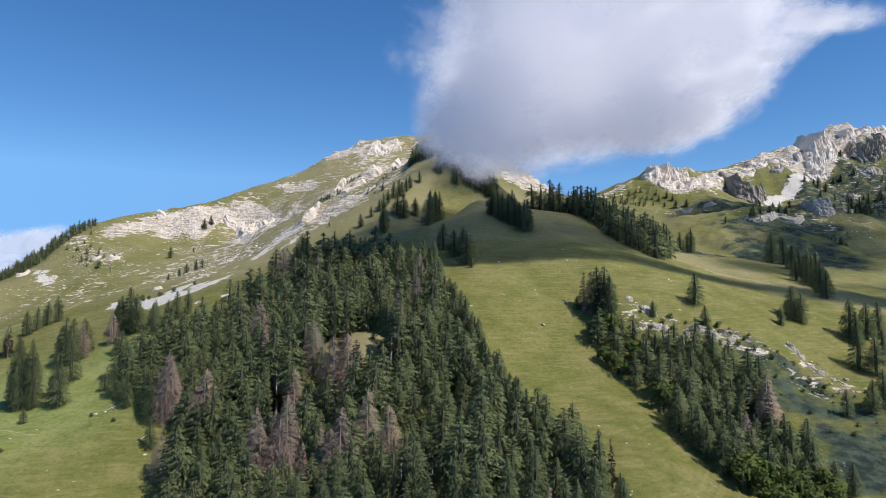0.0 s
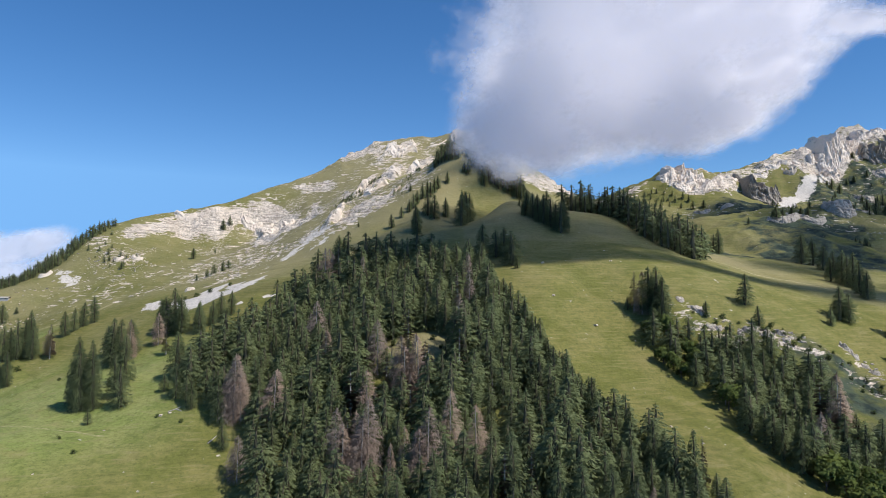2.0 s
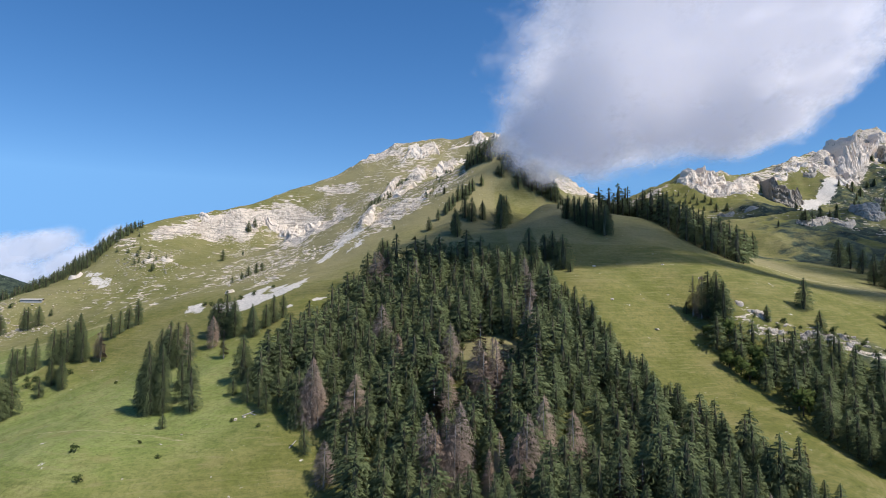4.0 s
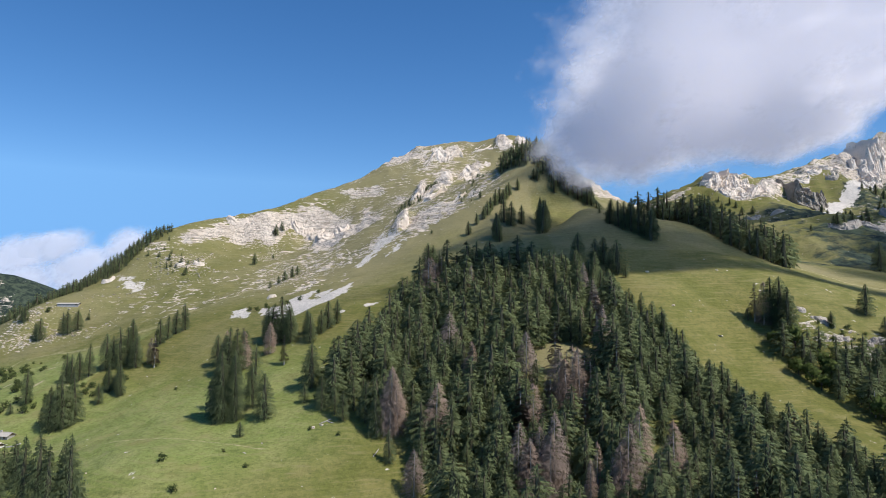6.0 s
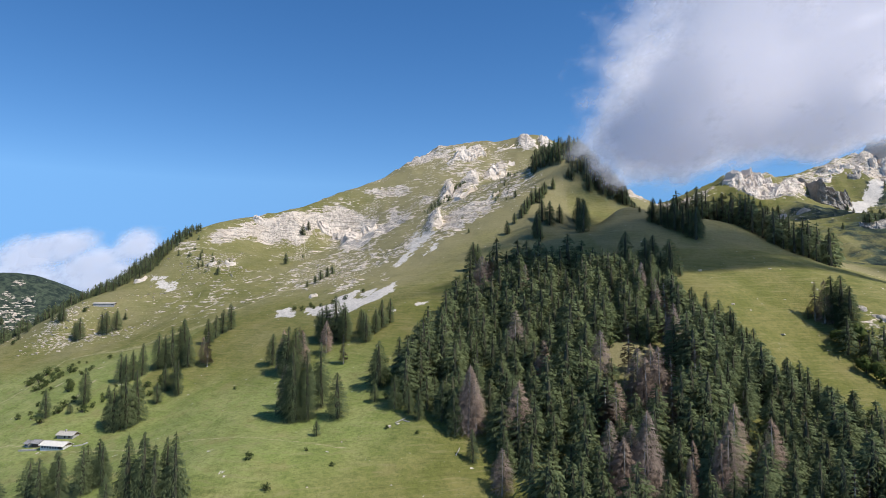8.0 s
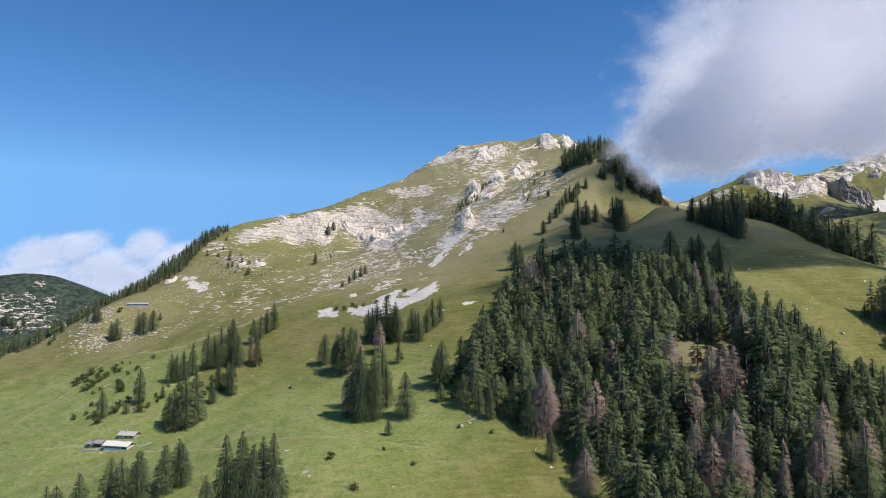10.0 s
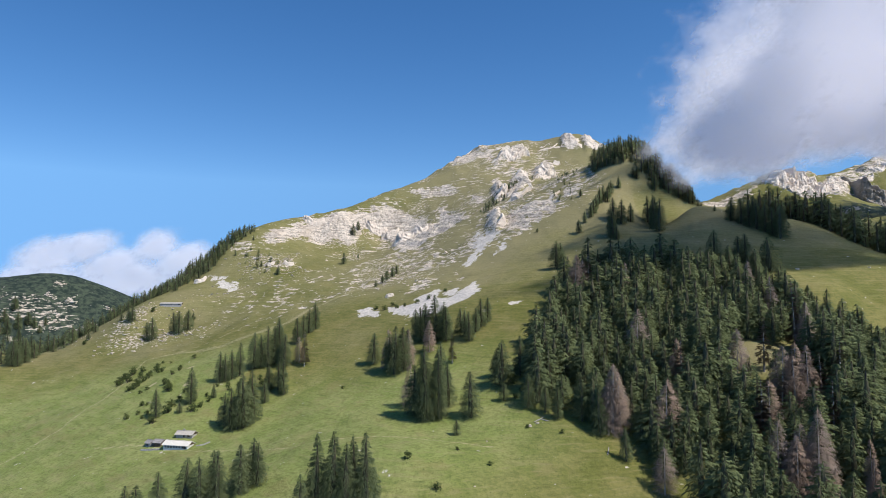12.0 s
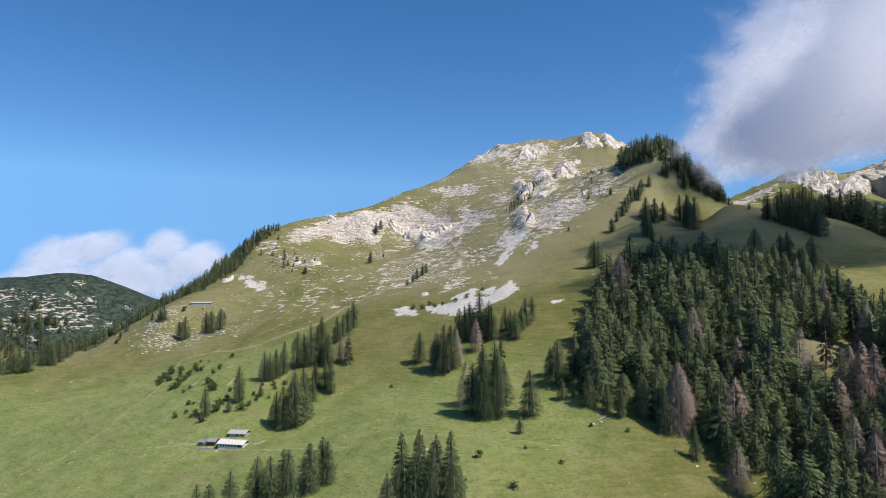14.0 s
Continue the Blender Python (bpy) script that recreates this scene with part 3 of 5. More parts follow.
def outward(co, lift=0.45, middle=None):
    out = np.array(co, float)
    if middle is None:
        out[:, 2] = lift * np.hypot(out[:, 0], out[:, 1]) + 0.02
    else:
        out[:, 2] -= middle
    return out / np.maximum(np.linalg.norm(out, axis=1, keepdims=True), 1e-6)


def tube(verts, faces, points, radii, sides=6):
    """A tapered, bent stem through the points."""
    base = len(verts)
    for (x, y, z), r in zip(points, radii):
        for i in range(sides):
            a = 2 * math.pi * i / sides
            verts.append((x + r * math.cos(a), y + r * math.sin(a), z))
    for j in range(len(points) - 1):
        for i in range(sides):
            a, b = base + j * sides + i, base + j * sides + (i + 1) % sides
            faces.append((a, b, b + sides, a + sides))


def spruce_crown(rng, height, spread, bare=0.05, boughs=330, sprays=4, droop=0.5, size=1.3, thin=0.0, slim=0.30, core=True):
    """Drooping boughs at all heights, each hung with small pointed sprays, round a narrow inner thicket of bare twigs.
    Returns points, faces and the number of faces that are sprays."""
    verts, faces = [], []
    lean = rng.uniform(-0.012, 0.012), rng.uniform(-0.012, 0.012)
    full, start = rng.uniform(1.6, 2.7), rng.uniform(0, 6.28)
    sector = [[rng.uniform(0.70, 1.16) for _ in range(9)] for _ in range(7)]

    def profile(f):
        r = min(1.0, (1 - f) * full) ** 0.85 * (0.8 + 0.2 * (1 - f))
        return r * (0.74 + 0.26 * min(1.0, f / 0.14)) + 0.02

    for b in range(boughs):
        f = rng.random() ** 0.95 * 0.985
        if rng.random() > 0.28 + 0.72 * profile(f) or rng.random() < thin:
            continue
        a = start + 2.39996 * b + rng.uniform(-0.3, 0.3)
        z0 = height * (bare + (1 - bare) * f)
        reach = sector[b % 7][int(f * 8.9)] if b % 3 else rng.uniform(0.75, 1.12)
        length = spread * profile(f) * reach + 0.12
        ca, sa = math.cos(a), math.sin(a)
        fall = droop * rng.uniform(0.6, 1.4) * (1.1 - f)
        cx, cy = lean[0] * z0, lean[1] * z0
        for q in range(sprays):
            g = 0.26 + 0.78 * (q + rng.random()) / sprays
            r = length * g
            z = z0 - fall * length * g ** 1.3 + 0.16 * length * max(0.0, g - 0.7)
            s = size * rng.uniform(0.65, 1.35) * (0.42 + 0.58 * profile(f))
            out, turn, drop = s * rng.uniform(0.25, 0.75), s * rng.uniform(-0.75, 0.75), s * rng.uniform(0.22, 0.72)
            half = slim * s
            px, py = cx + ca * r, cy + sa * r
            i = len(verts)
            verts += [(px - ca * half, py - sa * half, z + 0.4 * fall * half + 0.1 * s), (px + ca * half * 0.6, py + sa * half * 0.6, z - 0.3 * fall * half + 0.1 * s),
                      (px + ca * out - sa * turn, py + sa * out + ca * turn, z - drop)]
            faces.append((i, i + 1, i + 2))
    tx, ty = lean[0] * height, lean[1] * height
    for k in range(3):
        i, t, w = len(verts), 2.1 * k, 0.22 * size
        verts += [(tx + w * math.cos(t), ty + w * math.sin(t), height * (0.935 - 0.02 * k)), (tx - w * math.cos(t), ty - w * math.sin(t), height * (0.935 - 0.02 * k)), (tx, ty, height * (1.02 - 0.01 * k))]
        faces.append((i, i + 1, i + 2))
    leafy = len(faces)
    if core:
        n, m, base = 5, 6, len(verts)
        for j in range(n):
            f = j / (n - 1) * 0.92
            for i in range(m):
                t, r = 6.283 * i / m + 0.5 * j, spread * profile(f) * rng.uniform(0.14, 0.30)
                verts.append((lean[0] * height * f + math.cos(t) * r, lean[1] * height * f + math.sin(t) * r, height * (bare + (1 - bare) * f) - rng.uniform(0.2, 0.8)))
        for j in range(n - 1):
            for i in range(m):
                p, q = base + j * m + i, base + j * m + (i + 1) % m
                faces += [(p, q, q + m), (p, q + m, p + m)]
    return verts, faces, leafy


def crown_mesh(name, made, material):
    """A crown of sprays with its inner twigs in their own material."""
    verts, faces, leafy = made
    me = mesh_data(name, verts, faces, material)
    me.materials.append(INNER_TWIGS)
    me.polygons.foreach_set("material_index", np.r_[np.zeros(leafy, np.int32), np.ones(len(faces) - leafy, np.int32)])
    return face_out(me)


def twig_crown(rng, height, spread, whorls=22, per=7, bare=0.18):
    """The dead boughs of a spruce without needles: thin, broken, bending down."""
    verts, faces = [], []
    for w in range(whorls):
        f = w / (whorls - 1)
        z0 = height * (bare + (0.98 - bare) * f) + rng.uniform(-0.2, 0.2)
        for b in range(per):
            if rng.random() < 0.18:
                continue
            a = rng.uniform(0, 6.28)
            length = spread * ((1 - f) * 0.85 + 0.12) * rng.uniform(0.4, 1.1)
            ca, sa = math.cos(a), math.sin(a)
            dz = -length * rng.uniform(0.15, 0.55)
            thick = 0.12 + 0.05 * (1 - f)
            i = len(verts)
            verts += [(ca * 0.1, sa * 0.1, z0 + thick), (ca * 0.1, sa * 0.1, z0 - thick), (ca * length * 0.6 - sa * thick, sa * length * 0.6 + ca * thick, z0 + dz * 0.45),
                      (ca * length, sa * length, z0 + dz)]
            faces += [(i, i + 2, i + 3), (i + 1, i + 3, i + 2)]
            for q in range(7):
                g = rng.uniform(0.25, 0.98)
                side = rng.choice((-1, 1)) * length * rng.uniform(0.18, 0.42)
                px, py, pz = ca * length * g, sa * length * g, z0 + dz * g
                i = len(verts)
                verts += [(px, py, pz + 0.05), (px + ca * 0.4, py + sa * 0.4, pz - 0.1), (px - sa * side + ca * 0.3 * length * 0.4, py + ca * side + sa * 0.3 * length * 0.4, pz - abs(side) * 0.9)]
                faces.append((i, i + 1, i + 2))
    return verts, faces


def trunk_mesh(name, rng, height, radius, material, top=0.97):
    verts, faces = [], []
    n = 6
    pts = [(rng.uniform(-0.06, 0.06) * (j > 0), rng.uniform(-0.06, 0.06) * (j > 0), -1.2 + (height * top + 1.2) * j / (n - 1)) for j in range(n)]
    tube(verts, faces, pts, [radius * (1.25 if j == 0 else 1.0) * (1 - 0.93 * j / (n - 1)) + 0.02 for j in range(n)])
    return mesh_data(name, verts, faces, material, True)


def leaf_crown(rng, height, spread, clumps, low=0.25):
    """A broad crown: many leaf clumps round several limbs, with gaps between."""
    verts, faces = [], []
    lobes = []
    for _ in range(7):
        a, f = rng.uniform(0, 6.28), rng.uniform(0.0, 1.0)
        lobes.append((math.cos(a) * spread * 0.55 * (1 - 0.5 * f), math.sin(a) * spread * 0.55 * (1 - 0.5 * f), height * (low + 0.18 + (0.74 - low) * f), spread * rng.uniform(0.38, 0.6)))
    for _ in range(clumps):
        lx, ly, lz, lr = rng.choice(lobes)
        d = Vector((rng.gauss(0, 1), rng.gauss(0, 1), rng.gauss(0, 0.8))).normalized()
        c = Vector((lx, ly, lz)) + d * lr * rng.uniform(0.55, 1.08)
        u = Vector((rng.gauss(0, 1), rng.gauss(0, 1), rng.gauss(0, 1))).normalized()
        v = d.cross(u).normalized()
        u = v.cross(d + 0.6 * u).normalized()
        s = spread * rng.uniform(0.09, 0.17)
        i = len(verts)
        verts += [tuple(c + u * s), tuple(c + v * s * 0.8), tuple(c - u * s + d * s * 0.3), tuple(c - v * s * 0.8)]
        faces += [(i, i + 1, i + 2), (i, i + 2, i + 3)]
    return verts, faces


def living_spruce(i, rng):
    """A unit-built spruce 20 m high."""
    root = new("spruce_tree")
    part("trunk", trunk_mesh("spruce_trunk", rng, 20, 0.30, BARK), root)
    made = spruce_crown(rng, 20, rng.uniform(3.3, 4.3), rng.uniform(0.02, 0.07), 720, 5, rng.uniform(0.4, 0.65), 0.88, 0.08 * (i % 3 == 2))
    part("crown", crown_mesh("spruce_crown", made, SPRUCE), root)
    return root


def tall_spruce(i, rng):
    """A grown spruce 32 m high with a wide, dense crown."""
    root = new("tall_spruce")
    part("trunk", trunk_mesh("tall_trunk", rng, 32, 0.42, BARK), root)
    made = spruce_crown(rng, 32, rng.uniform(5.6, 6.6), 0.03, 1500, 6, rng.uniform(0.45, 0.6), 1.0)
    part("crown", crown_mesh("tall_crown", made, SPRUCE), root)
    return root


def dying_spruce(i, rng):
    root = new("dead_spruce")
    part("trunk", trunk_mesh("dead_trunk", rng, 20, 0.22, DEAD_BARK), root)
    made = spruce_crown(rng, 20, rng.uniform(2.6, 3.2), 0.03, 760, 7, 0.5, 1.2, 0.06, 0.07, False)
    part("crown", crown_mesh("brown_crown", made, DEAD_NEEDLES if i % 2 == 0 else GREY_TWIGS), root, "brown withered needles")
    return root


def bare_spruce(i, rng):
    root = new("bare_spruce")
    part("trunk", trunk_mesh("bare_trunk", rng, 20, 0.30, DEAD_BARK), root)
    v, f = twig_crown(rng, 20, rng.uniform(2.8, 3.6), 24, 9)
    part("twig_crown", mesh_data("bare_twigs", v, f, GREY_TWIGS), root, "grey leafless twigs")
    return root


def leafy_tree(i, rng):
    v, f = [], []
    tube(v, f, [(0, 0, -1), (0.1, 0, 3), (0.2, 0.1, 7)], [0.3, 0.22, 0.08])
    for a in range(5):
        c, s = math.cos(a * 1.26), math.sin(a * 1.26)
        tube(v, f, [(0.1, 0, 2.5), (c * 1.2, s * 1.2, 4.5), (c * 2.2, s * 2.2, 6.2)], [0.14, 0.09, 0.03], 5)
    root = new("leafy_tree")
    part("trunk", mesh_data("leafy_trunk", v, f, BARK, True), root)
    v, f = leaf_crown(rng, 10, 4.2, 420, 0.12)
    part("crown", face_out(mesh_data("leaf_crown", v, f, LEAVES), 0.45, 4.0), root)
    return root


def bush_shape(i, rng):
    v, f = [], []
    for a in range(4):
        c, s = math.cos(a * 1.57 + i), math.sin(a * 1.57 + i)
        tube(v, f, [(0, 0, -0.4), (c * 0.3, s * 0.3, 0.6), (c * 0.7, s * 0.7, 1.3)], [0.07, 0.05, 0.02], 5)
    root = new("bush")
    part("stems", mesh_data("bush_stems", v, f, BARK, True), root)
    v, f = leaf_crown(rng, 2.0, 1.3, 150, 0.02)
    part("foliage", face_out(mesh_data("bush_foliage", v, f, SHRUB_LEAVES), 0.45, 0.4), root)
    return root


TREE_RNG = random.Random(11)
KINDS = {}
TREE_TAGS = {
    "spruce": ("dark green spruce standing on the mountain slope", "tree", "spruces of the slope", 20, living_spruce, 9),
    "tall": ("tall dark green spruce at the foot of the meadow", "tree", "tall spruces", 32, tall_spruce, 3),
    "dead": ("withered spruce with reddish brown needles among green ones", "tree", "withered spruces", 20, dying_spruce, 4),
    "bare": ("leafless grey spruce with a bleached trunk", "tree", "bare spruces", 20, bare_spruce, 3),
    "leafy": ("broadleaf tree with a rounded green crown in the gully", "tree", "broadleaf trees", 10, leafy_tree, 3),
    "bush": ("low green bush on the grazed meadow", "bush", "bushes of the meadow", 2, bush_shape, 3),
}
for kind, (label, category, group, size, maker, count) in TREE_TAGS.items():
    KINDS[kind] = []
    for i in range(count):
        tree = maker(i, random.Random(100 + i + 37 * len(kind)))
        tagged(tree, label, category, group)
        KINDS[kind].append([tree, False])
PLANTED = {"spruce": 0}


def plant(kind, x, y, height, width=1.0, rng=TREE_RNG):
    """Set one tree of that kind on the ground at (x, y)."""
    size = TREE_TAGS[kind][3]
    slot = rng.choice(KINDS[kind])
    k = height / size
    w = k * width * rng.uniform(0.88, 1.14)
    m = pose(x, y, ground_at(x, y) - 0.25 * k, rng.uniform(-2, 2), rng.uniform(-2, 2), rng.uniform(0, 360))
    if slot[1]:
        tree = copy_thing(slot[0], m)
    else:
        tree, slot[1] = slot[0], True
        tree.matrix_basis = m
    tree.scale = (w, w, k)
    PLANTED[kind] = PLANTED.get(kind, 0) + 1
    return tree


# ---- single trees and groves: (x, y, height) ----
SHOULDER_TREES = [(-416, 606, 10), (-423, 540, 13), (-427, 542, 11), (-395, 514, 18), (-401, 519, 14), (-375, 516, 18), (-381, 521, 16), (-370, 521, 17), (-376, 548, 6),
                  (-460, 554, 10), (-459, 541, 7), (-346, 637, 6), (-325, 618, 8), (-267, 643, 12), (-258, 678, 5), (-224, 536, 6), (-220, 548, 7), (-217, 556, 9),
                  (-213, 566, 10), (-210, 573, 8), (-274, 750, 14), (-269, 759, 12), (-436, 548, 7)]
GROVE_TREES = [(-272, 318, 16), (-267, 312, 20), (-264, 312, 22), (-261, 312, 26), (-258, 317, 25), (-260, 315, 19), (-292, 369, 17), (-289, 369, 16), (-286, 371, 17),
               (-283, 375, 19), (-277, 382, 21), (-273, 382, 19), (-269, 382, 24), (-266, 384, 23), (-263, 385, 27), (-259, 379, 19), (-259, 412, 16), (-257, 418, 15),
               (-255, 425, 16), (-252, 433, 18), (-251, 346, 19), (-255, 351, 16), (-259, 340, 11), (-288, 349, 7), (-298, 344, 19), (-311, 333, 15), (-300, 335, 6), (-260, 352, 15)]
GROVE_DEAD = [(-247, 376, 20), (-251, 382, 15), (-183, 293, 19), (-164, 333, 15), (-177, 367, 16), (-197, 346, 21), (-190, 350, 19), (-186, 342, 20), (-176, 352, 17)]
SCREE_ROW = [(-159, 366, 14), (-155, 353, 16), (-157, 359, 15), (-148, 367, 16), (-144, 372, 14), (-151, 362, 14), (-173, 366, 25), (-169, 363, 21), (-181, 369, 19),
             (-178, 368, 21), (-184, 376, 16), (-193, 337, 25), (-196, 343, 20), (-189, 338, 23), (-206, 359, 17), (-187, 347, 18), (-167, 360, 19)]
ALP_TREES = [(-177, 278, 26), (-175, 276, 31), (-170, 276, 29), (-166, 286, 19), (-180, 282, 22), (-170, 303, 23), (-157, 272, 19), (-163, 259, 6), (-143, 294, 21),
             (-143, 281, 8), (-144, 303, 13), (-104, 238, 12), (-110, 251, 17), (-115, 259, 16), (-124, 261, 12), (-128, 266, 11), (-134, 271, 14), (-134, 300, 18), (-93, 241, 12)]
FRONT_TREES = [(-232, 234, 15), (-237, 231, 17), (-244, 229, 18), (-250, 228, 18), (-256, 232, 17), (-239, 238, 14), (-262, 225, 17), (-268, 222, 16), (-247, 233, 17), (-234, 236, 16), (-274, 226, 15),
               (-203, 191, 34), (-199, 190, 35), (-195, 188, 32), (-189, 189, 34), (-207, 186, 27), (-193, 194, 30)]
TRIO = [(7, 394, 17), (12, 396, 18), (13, 386, 10), (14, 372, 20), (0, 413, 17), (16, 363, 6), (-94, 438, 19), (-91, 439, 17)]
ARETE_TREES = [(-64, 510, 11), (-43, 479, 11), (-44, 485, 21), (-36, 516, 19), (-31, 511, 20), (-22, 517, 16), (-6, 525, 22), (-3, 516, 24), (-9, 500, 27), (-11, 483, 25),
               (-51, 526, 11), (-48, 530, 13), (-41, 540, 14), (-37, 544, 14), (-31, 548, 13), (-20, 558, 11), (-52, 561, 7), (-31, 597, 8), (-2, 566, 12), (-5, 567, 10),
               (12, 562, 17), (21, 565, 18), (19, 570, 15), (-93, 535, 4), (-57, 521, 10), (-45, 534, 12), (-34, 541, 13), (-28, 552, 12), (-44, 491, 18), (-6, 508, 25)]
SADDLE_TREES = [(34, 466, 13), (42, 465, 15), (33, 490, 5), (35, 467, 18), (39, 460, 19), (42, 454, 20), (45, 450, 20), (49, 446, 21), (52, 443, 19), (54, 437, 23),
                (49, 463, 20), (58, 445, 20), (46, 458, 19), (217, 599, 17), (210, 554, 22), (215, 577, 19)]
RIGHT_TREES = [(126, 330, 16), (125, 314, 10), (101, 317, 8), (76, 325, 24), (79, 322, 25), (80, 317, 23), (67, 330, 7), (181, 342, 18), (185, 341, 16), (184, 345, 17),
               (170, 332, 9), (205, 333, 21), (192, 306, 20), (215, 335, 20), (207, 312, 16), (205, 328, 17), (162, 267, 11), (173, 268, 14), (179, 270, 16), (125, 230, 20),
               (129, 220, 11), (134, 219, 11), (190, 278, 14), (196, 300, 18), (224, 340, 18)]
RIGHT_DEAD = [(70, 329, 20), (73, 326, 22), (118, 242, 30), (114, 246, 26), (104, 229, 19), (122, 246, 22), (116, 238, 24)]
VALLEY_WOOD = [(256, 511, 24), (268, 516, 22), (259, 488, 19), (240, 447, 17), (245, 443, 23), (243, 433, 21), (241, 424, 24), (228, 391, 18), (231, 402, 21), (276, 638, 7), (250, 460, 20)]
SLOPE_PINES = [(425, 672, 9), (524, 806, 15), (411, 661, 10), (511, 881, 11), (512, 921, 10), (570, 931, 11), (547, 927, 10), (419, 813, 15), (353, 698, 10), (413, 817, 10), (387, 796, 8),
               (393, 818, 10), (370, 697, 10), (354, 583, 7), (358, 597, 6), (293, 853, 10), (298, 846, 10), (544, 941, 8), (576, 892, 9), (429, 661, 14)]
VALE_PINES = [(309, 648, 15), (330, 658, 13), (338, 656, 11), (344, 654, 12), (291, 814, 12), (284, 835, 8), (304, 813, 11), (528, 916, 17), (535, 910, 15), (561, 934, 11), (570, 932, 11), (532, 934, 9), (521, 832, 20), (507, 792, 23), (528, 807, 20), (573, 877, 18), (547, 879, 14), (591, 878, 15), (589, 931, 10), (598, 976, 12), (592, 979, 10), (355, 598, 6), (352, 578, 8), (369, 599, 5), (311, 658, 10), (318, 653, 11), (496, 853, 14), (501, 870, 10)]
FAR_PINES = [(-771, 883, 19), (-764, 891, 19), (-748, 874, 21), (-764, 912, 19), (-742, 887, 24), (-720, 856, 27), (-736, 899, 18), (-726, 897, 15), (-741, 830, 15), (-742, 847, 12), (-717, 906, 12), (-717, 894, 12), (-484, 486, 22), (-482, 497, 19), (-491, 519, 18), (-490, 473, 16), (-495, 472, 10), (-502, 475, 18), (-480, 486, 13)]
for grove, girth in ((VALE_PINES, 1.5), (FAR_PINES, 1.3), (SHOULDER_TREES, 1.2), (GROVE_TREES, 1.0), (SCREE_ROW, 1.1), (ALP_TREES, 1.08), (FRONT_TREES, 1.2), (TRIO, 1.4), (ARETE_TREES, 1.1), (SADDLE_TREES, 1.2),
                     (RIGHT_TREES, 1.25), (VALLEY_WOOD, 1.25), (SLOPE_PINES, 1.3)):
    for tx, ty, th in grove:
        plant("tall" if th > 26 else "spruce", tx, ty, th, 0.72 if th > 26 else girth if th > 9 else 1.35)
for i, (tx, ty, th) in enumerate(GROVE_DEAD + RIGHT_DEAD):
    plant("dead" if i % 3 else "bare", tx, ty, th, 1.3)
plant("dead", -95, 225, 15.5, 1.75)
WITHERED = [(-36, 252), (-40, 246), (-31, 244), (-58, 212), (-52, 211), (-87, 384), (-91, 384), (-61, 218), (-57, 215), (-54, 217), (-50, 214), (-39, 249), (-42, 251), (-35, 246), (-33, 249), (-93, 380), (-89, 381), (-85, 381), (-105, 255), (-105, 252), (-73, 268), (-33, 198), (-31, 199), (-20, 252), (-52, 266), (-53, 238), (-40, 269), (-16, 202), (-24, 210), (-58, 233), (-74, 273), (-102, 252), (-47, 242), (-88, 244), (-82, 297)]
for i, (tx, ty) in enumerate(WITHERED):
    plant("bare" if i % 3 == 2 else "dead", tx, ty, TREE_RNG.uniform(20, 26), 1.4)



def inside(x, y, ring):
    hit = False
    for (ax, ay), (bx, by) in zip(ring, ring[1:] + ring[:1]):
        if (ay > y) != (by > y) and x < (bx - ax) * (y - ay) / (by - ay) + ax:
            hit = not hit
    return hit


def spread_points(ring, gap, rng, skip=()):
    """Random places inside a ring on the plan, no two nearer than the gap."""
    xs, ys = [p[0] for p in ring], [p[1] for p in ring]
    made, cells = [], {}
    for _ in range(int(6 * (max(xs) - min(xs)) * (max(ys) - min(ys)) / gap ** 2)):
        x, y = rng.uniform(min(xs), max(xs)), rng.uniform(min(ys), max(ys))
        if not inside(x, y, ring) or any(math.hypot((x - sx) / rx, (y - sy) / ry) < 1 for sx, sy, rx, ry in skip):
            continue
        key = int(x // gap), int(y // gap)
        near = [q for i in (-1, 0, 1) for j in (-1, 0, 1) for q in cells.get((key[0] + i, key[1] + j), ())]
        if all(math.hypot(x - qx, y - qy) > gap for qx, qy in near):
            cells.setdefault(key, []).append((x, y))
            made.append((x, y))
    return made


FOREST = [(-30, 392), (-62, 400), (-92, 400), (-108, 372), (-122, 335), (-130, 300), (-130, 272), (-122, 264), (-108, 254), (-97, 238), (-84, 205), (-70, 150), (40, 135),
          (50, 190), (36, 221), (27, 244), (17, 273), (4, 303), (-7, 335), (-18, 372)]
CLEARINGS = [(tx, ty, 3.8, 4.6) for tx, ty in WITHERED] + [(-37, 240, 8, 7), (-56, 207, 8, 8), (-89, 372, 6, 7), (-104, 246, 6, 6), (-38, 279, 17, 15), (-68, 294, 11, 9), (-88, 330, 7, 7), (-58, 345, 6, 5), (-12, 225, 7, 6), (-86, 224, 7, 8), (-100, 290, 6, 4), (-45, 225, 6, 4)]
GULLY_WOOD = [(68, 318), (75, 282), (87, 272), (86, 240), (92, 218), (96, 188), (116, 192), (124, 214), (124, 240), (134, 274), (124, 288), (113, 298), (97, 305), (83, 311)]
SADDLE_WOOD = [(66, 514), (85, 526), (110, 530), (140, 526), (166, 500), (160, 458), (144, 434), (136, 434), (124, 446), (116, 462), (108, 484), (94, 504), (78, 504)]
KNOLL_WOOD = [(-34, 606), (-20, 584), (6, 570), (30, 560), (50, 556), (48, 580), (18, 612), (-4, 642), (-22, 632)]
CREST_WOOD = [(-372, 700), (-392, 668), (-400, 640), (-420, 622), (-440, 590), (-455, 572), (-480, 582), (-470, 640), (-430, 690), (-392, 722)]
RAVINE_WOOD = [(-470, 560), (-480, 520), (-500, 492), (-540, 470), (-580, 520), (-600, 640), (-520, 660)]
FAR_WOOD = [(-600, 760), (-640, 800), (-700, 860), (-860, 880), (-860, 800), (-700, 700), (-620, 660)]
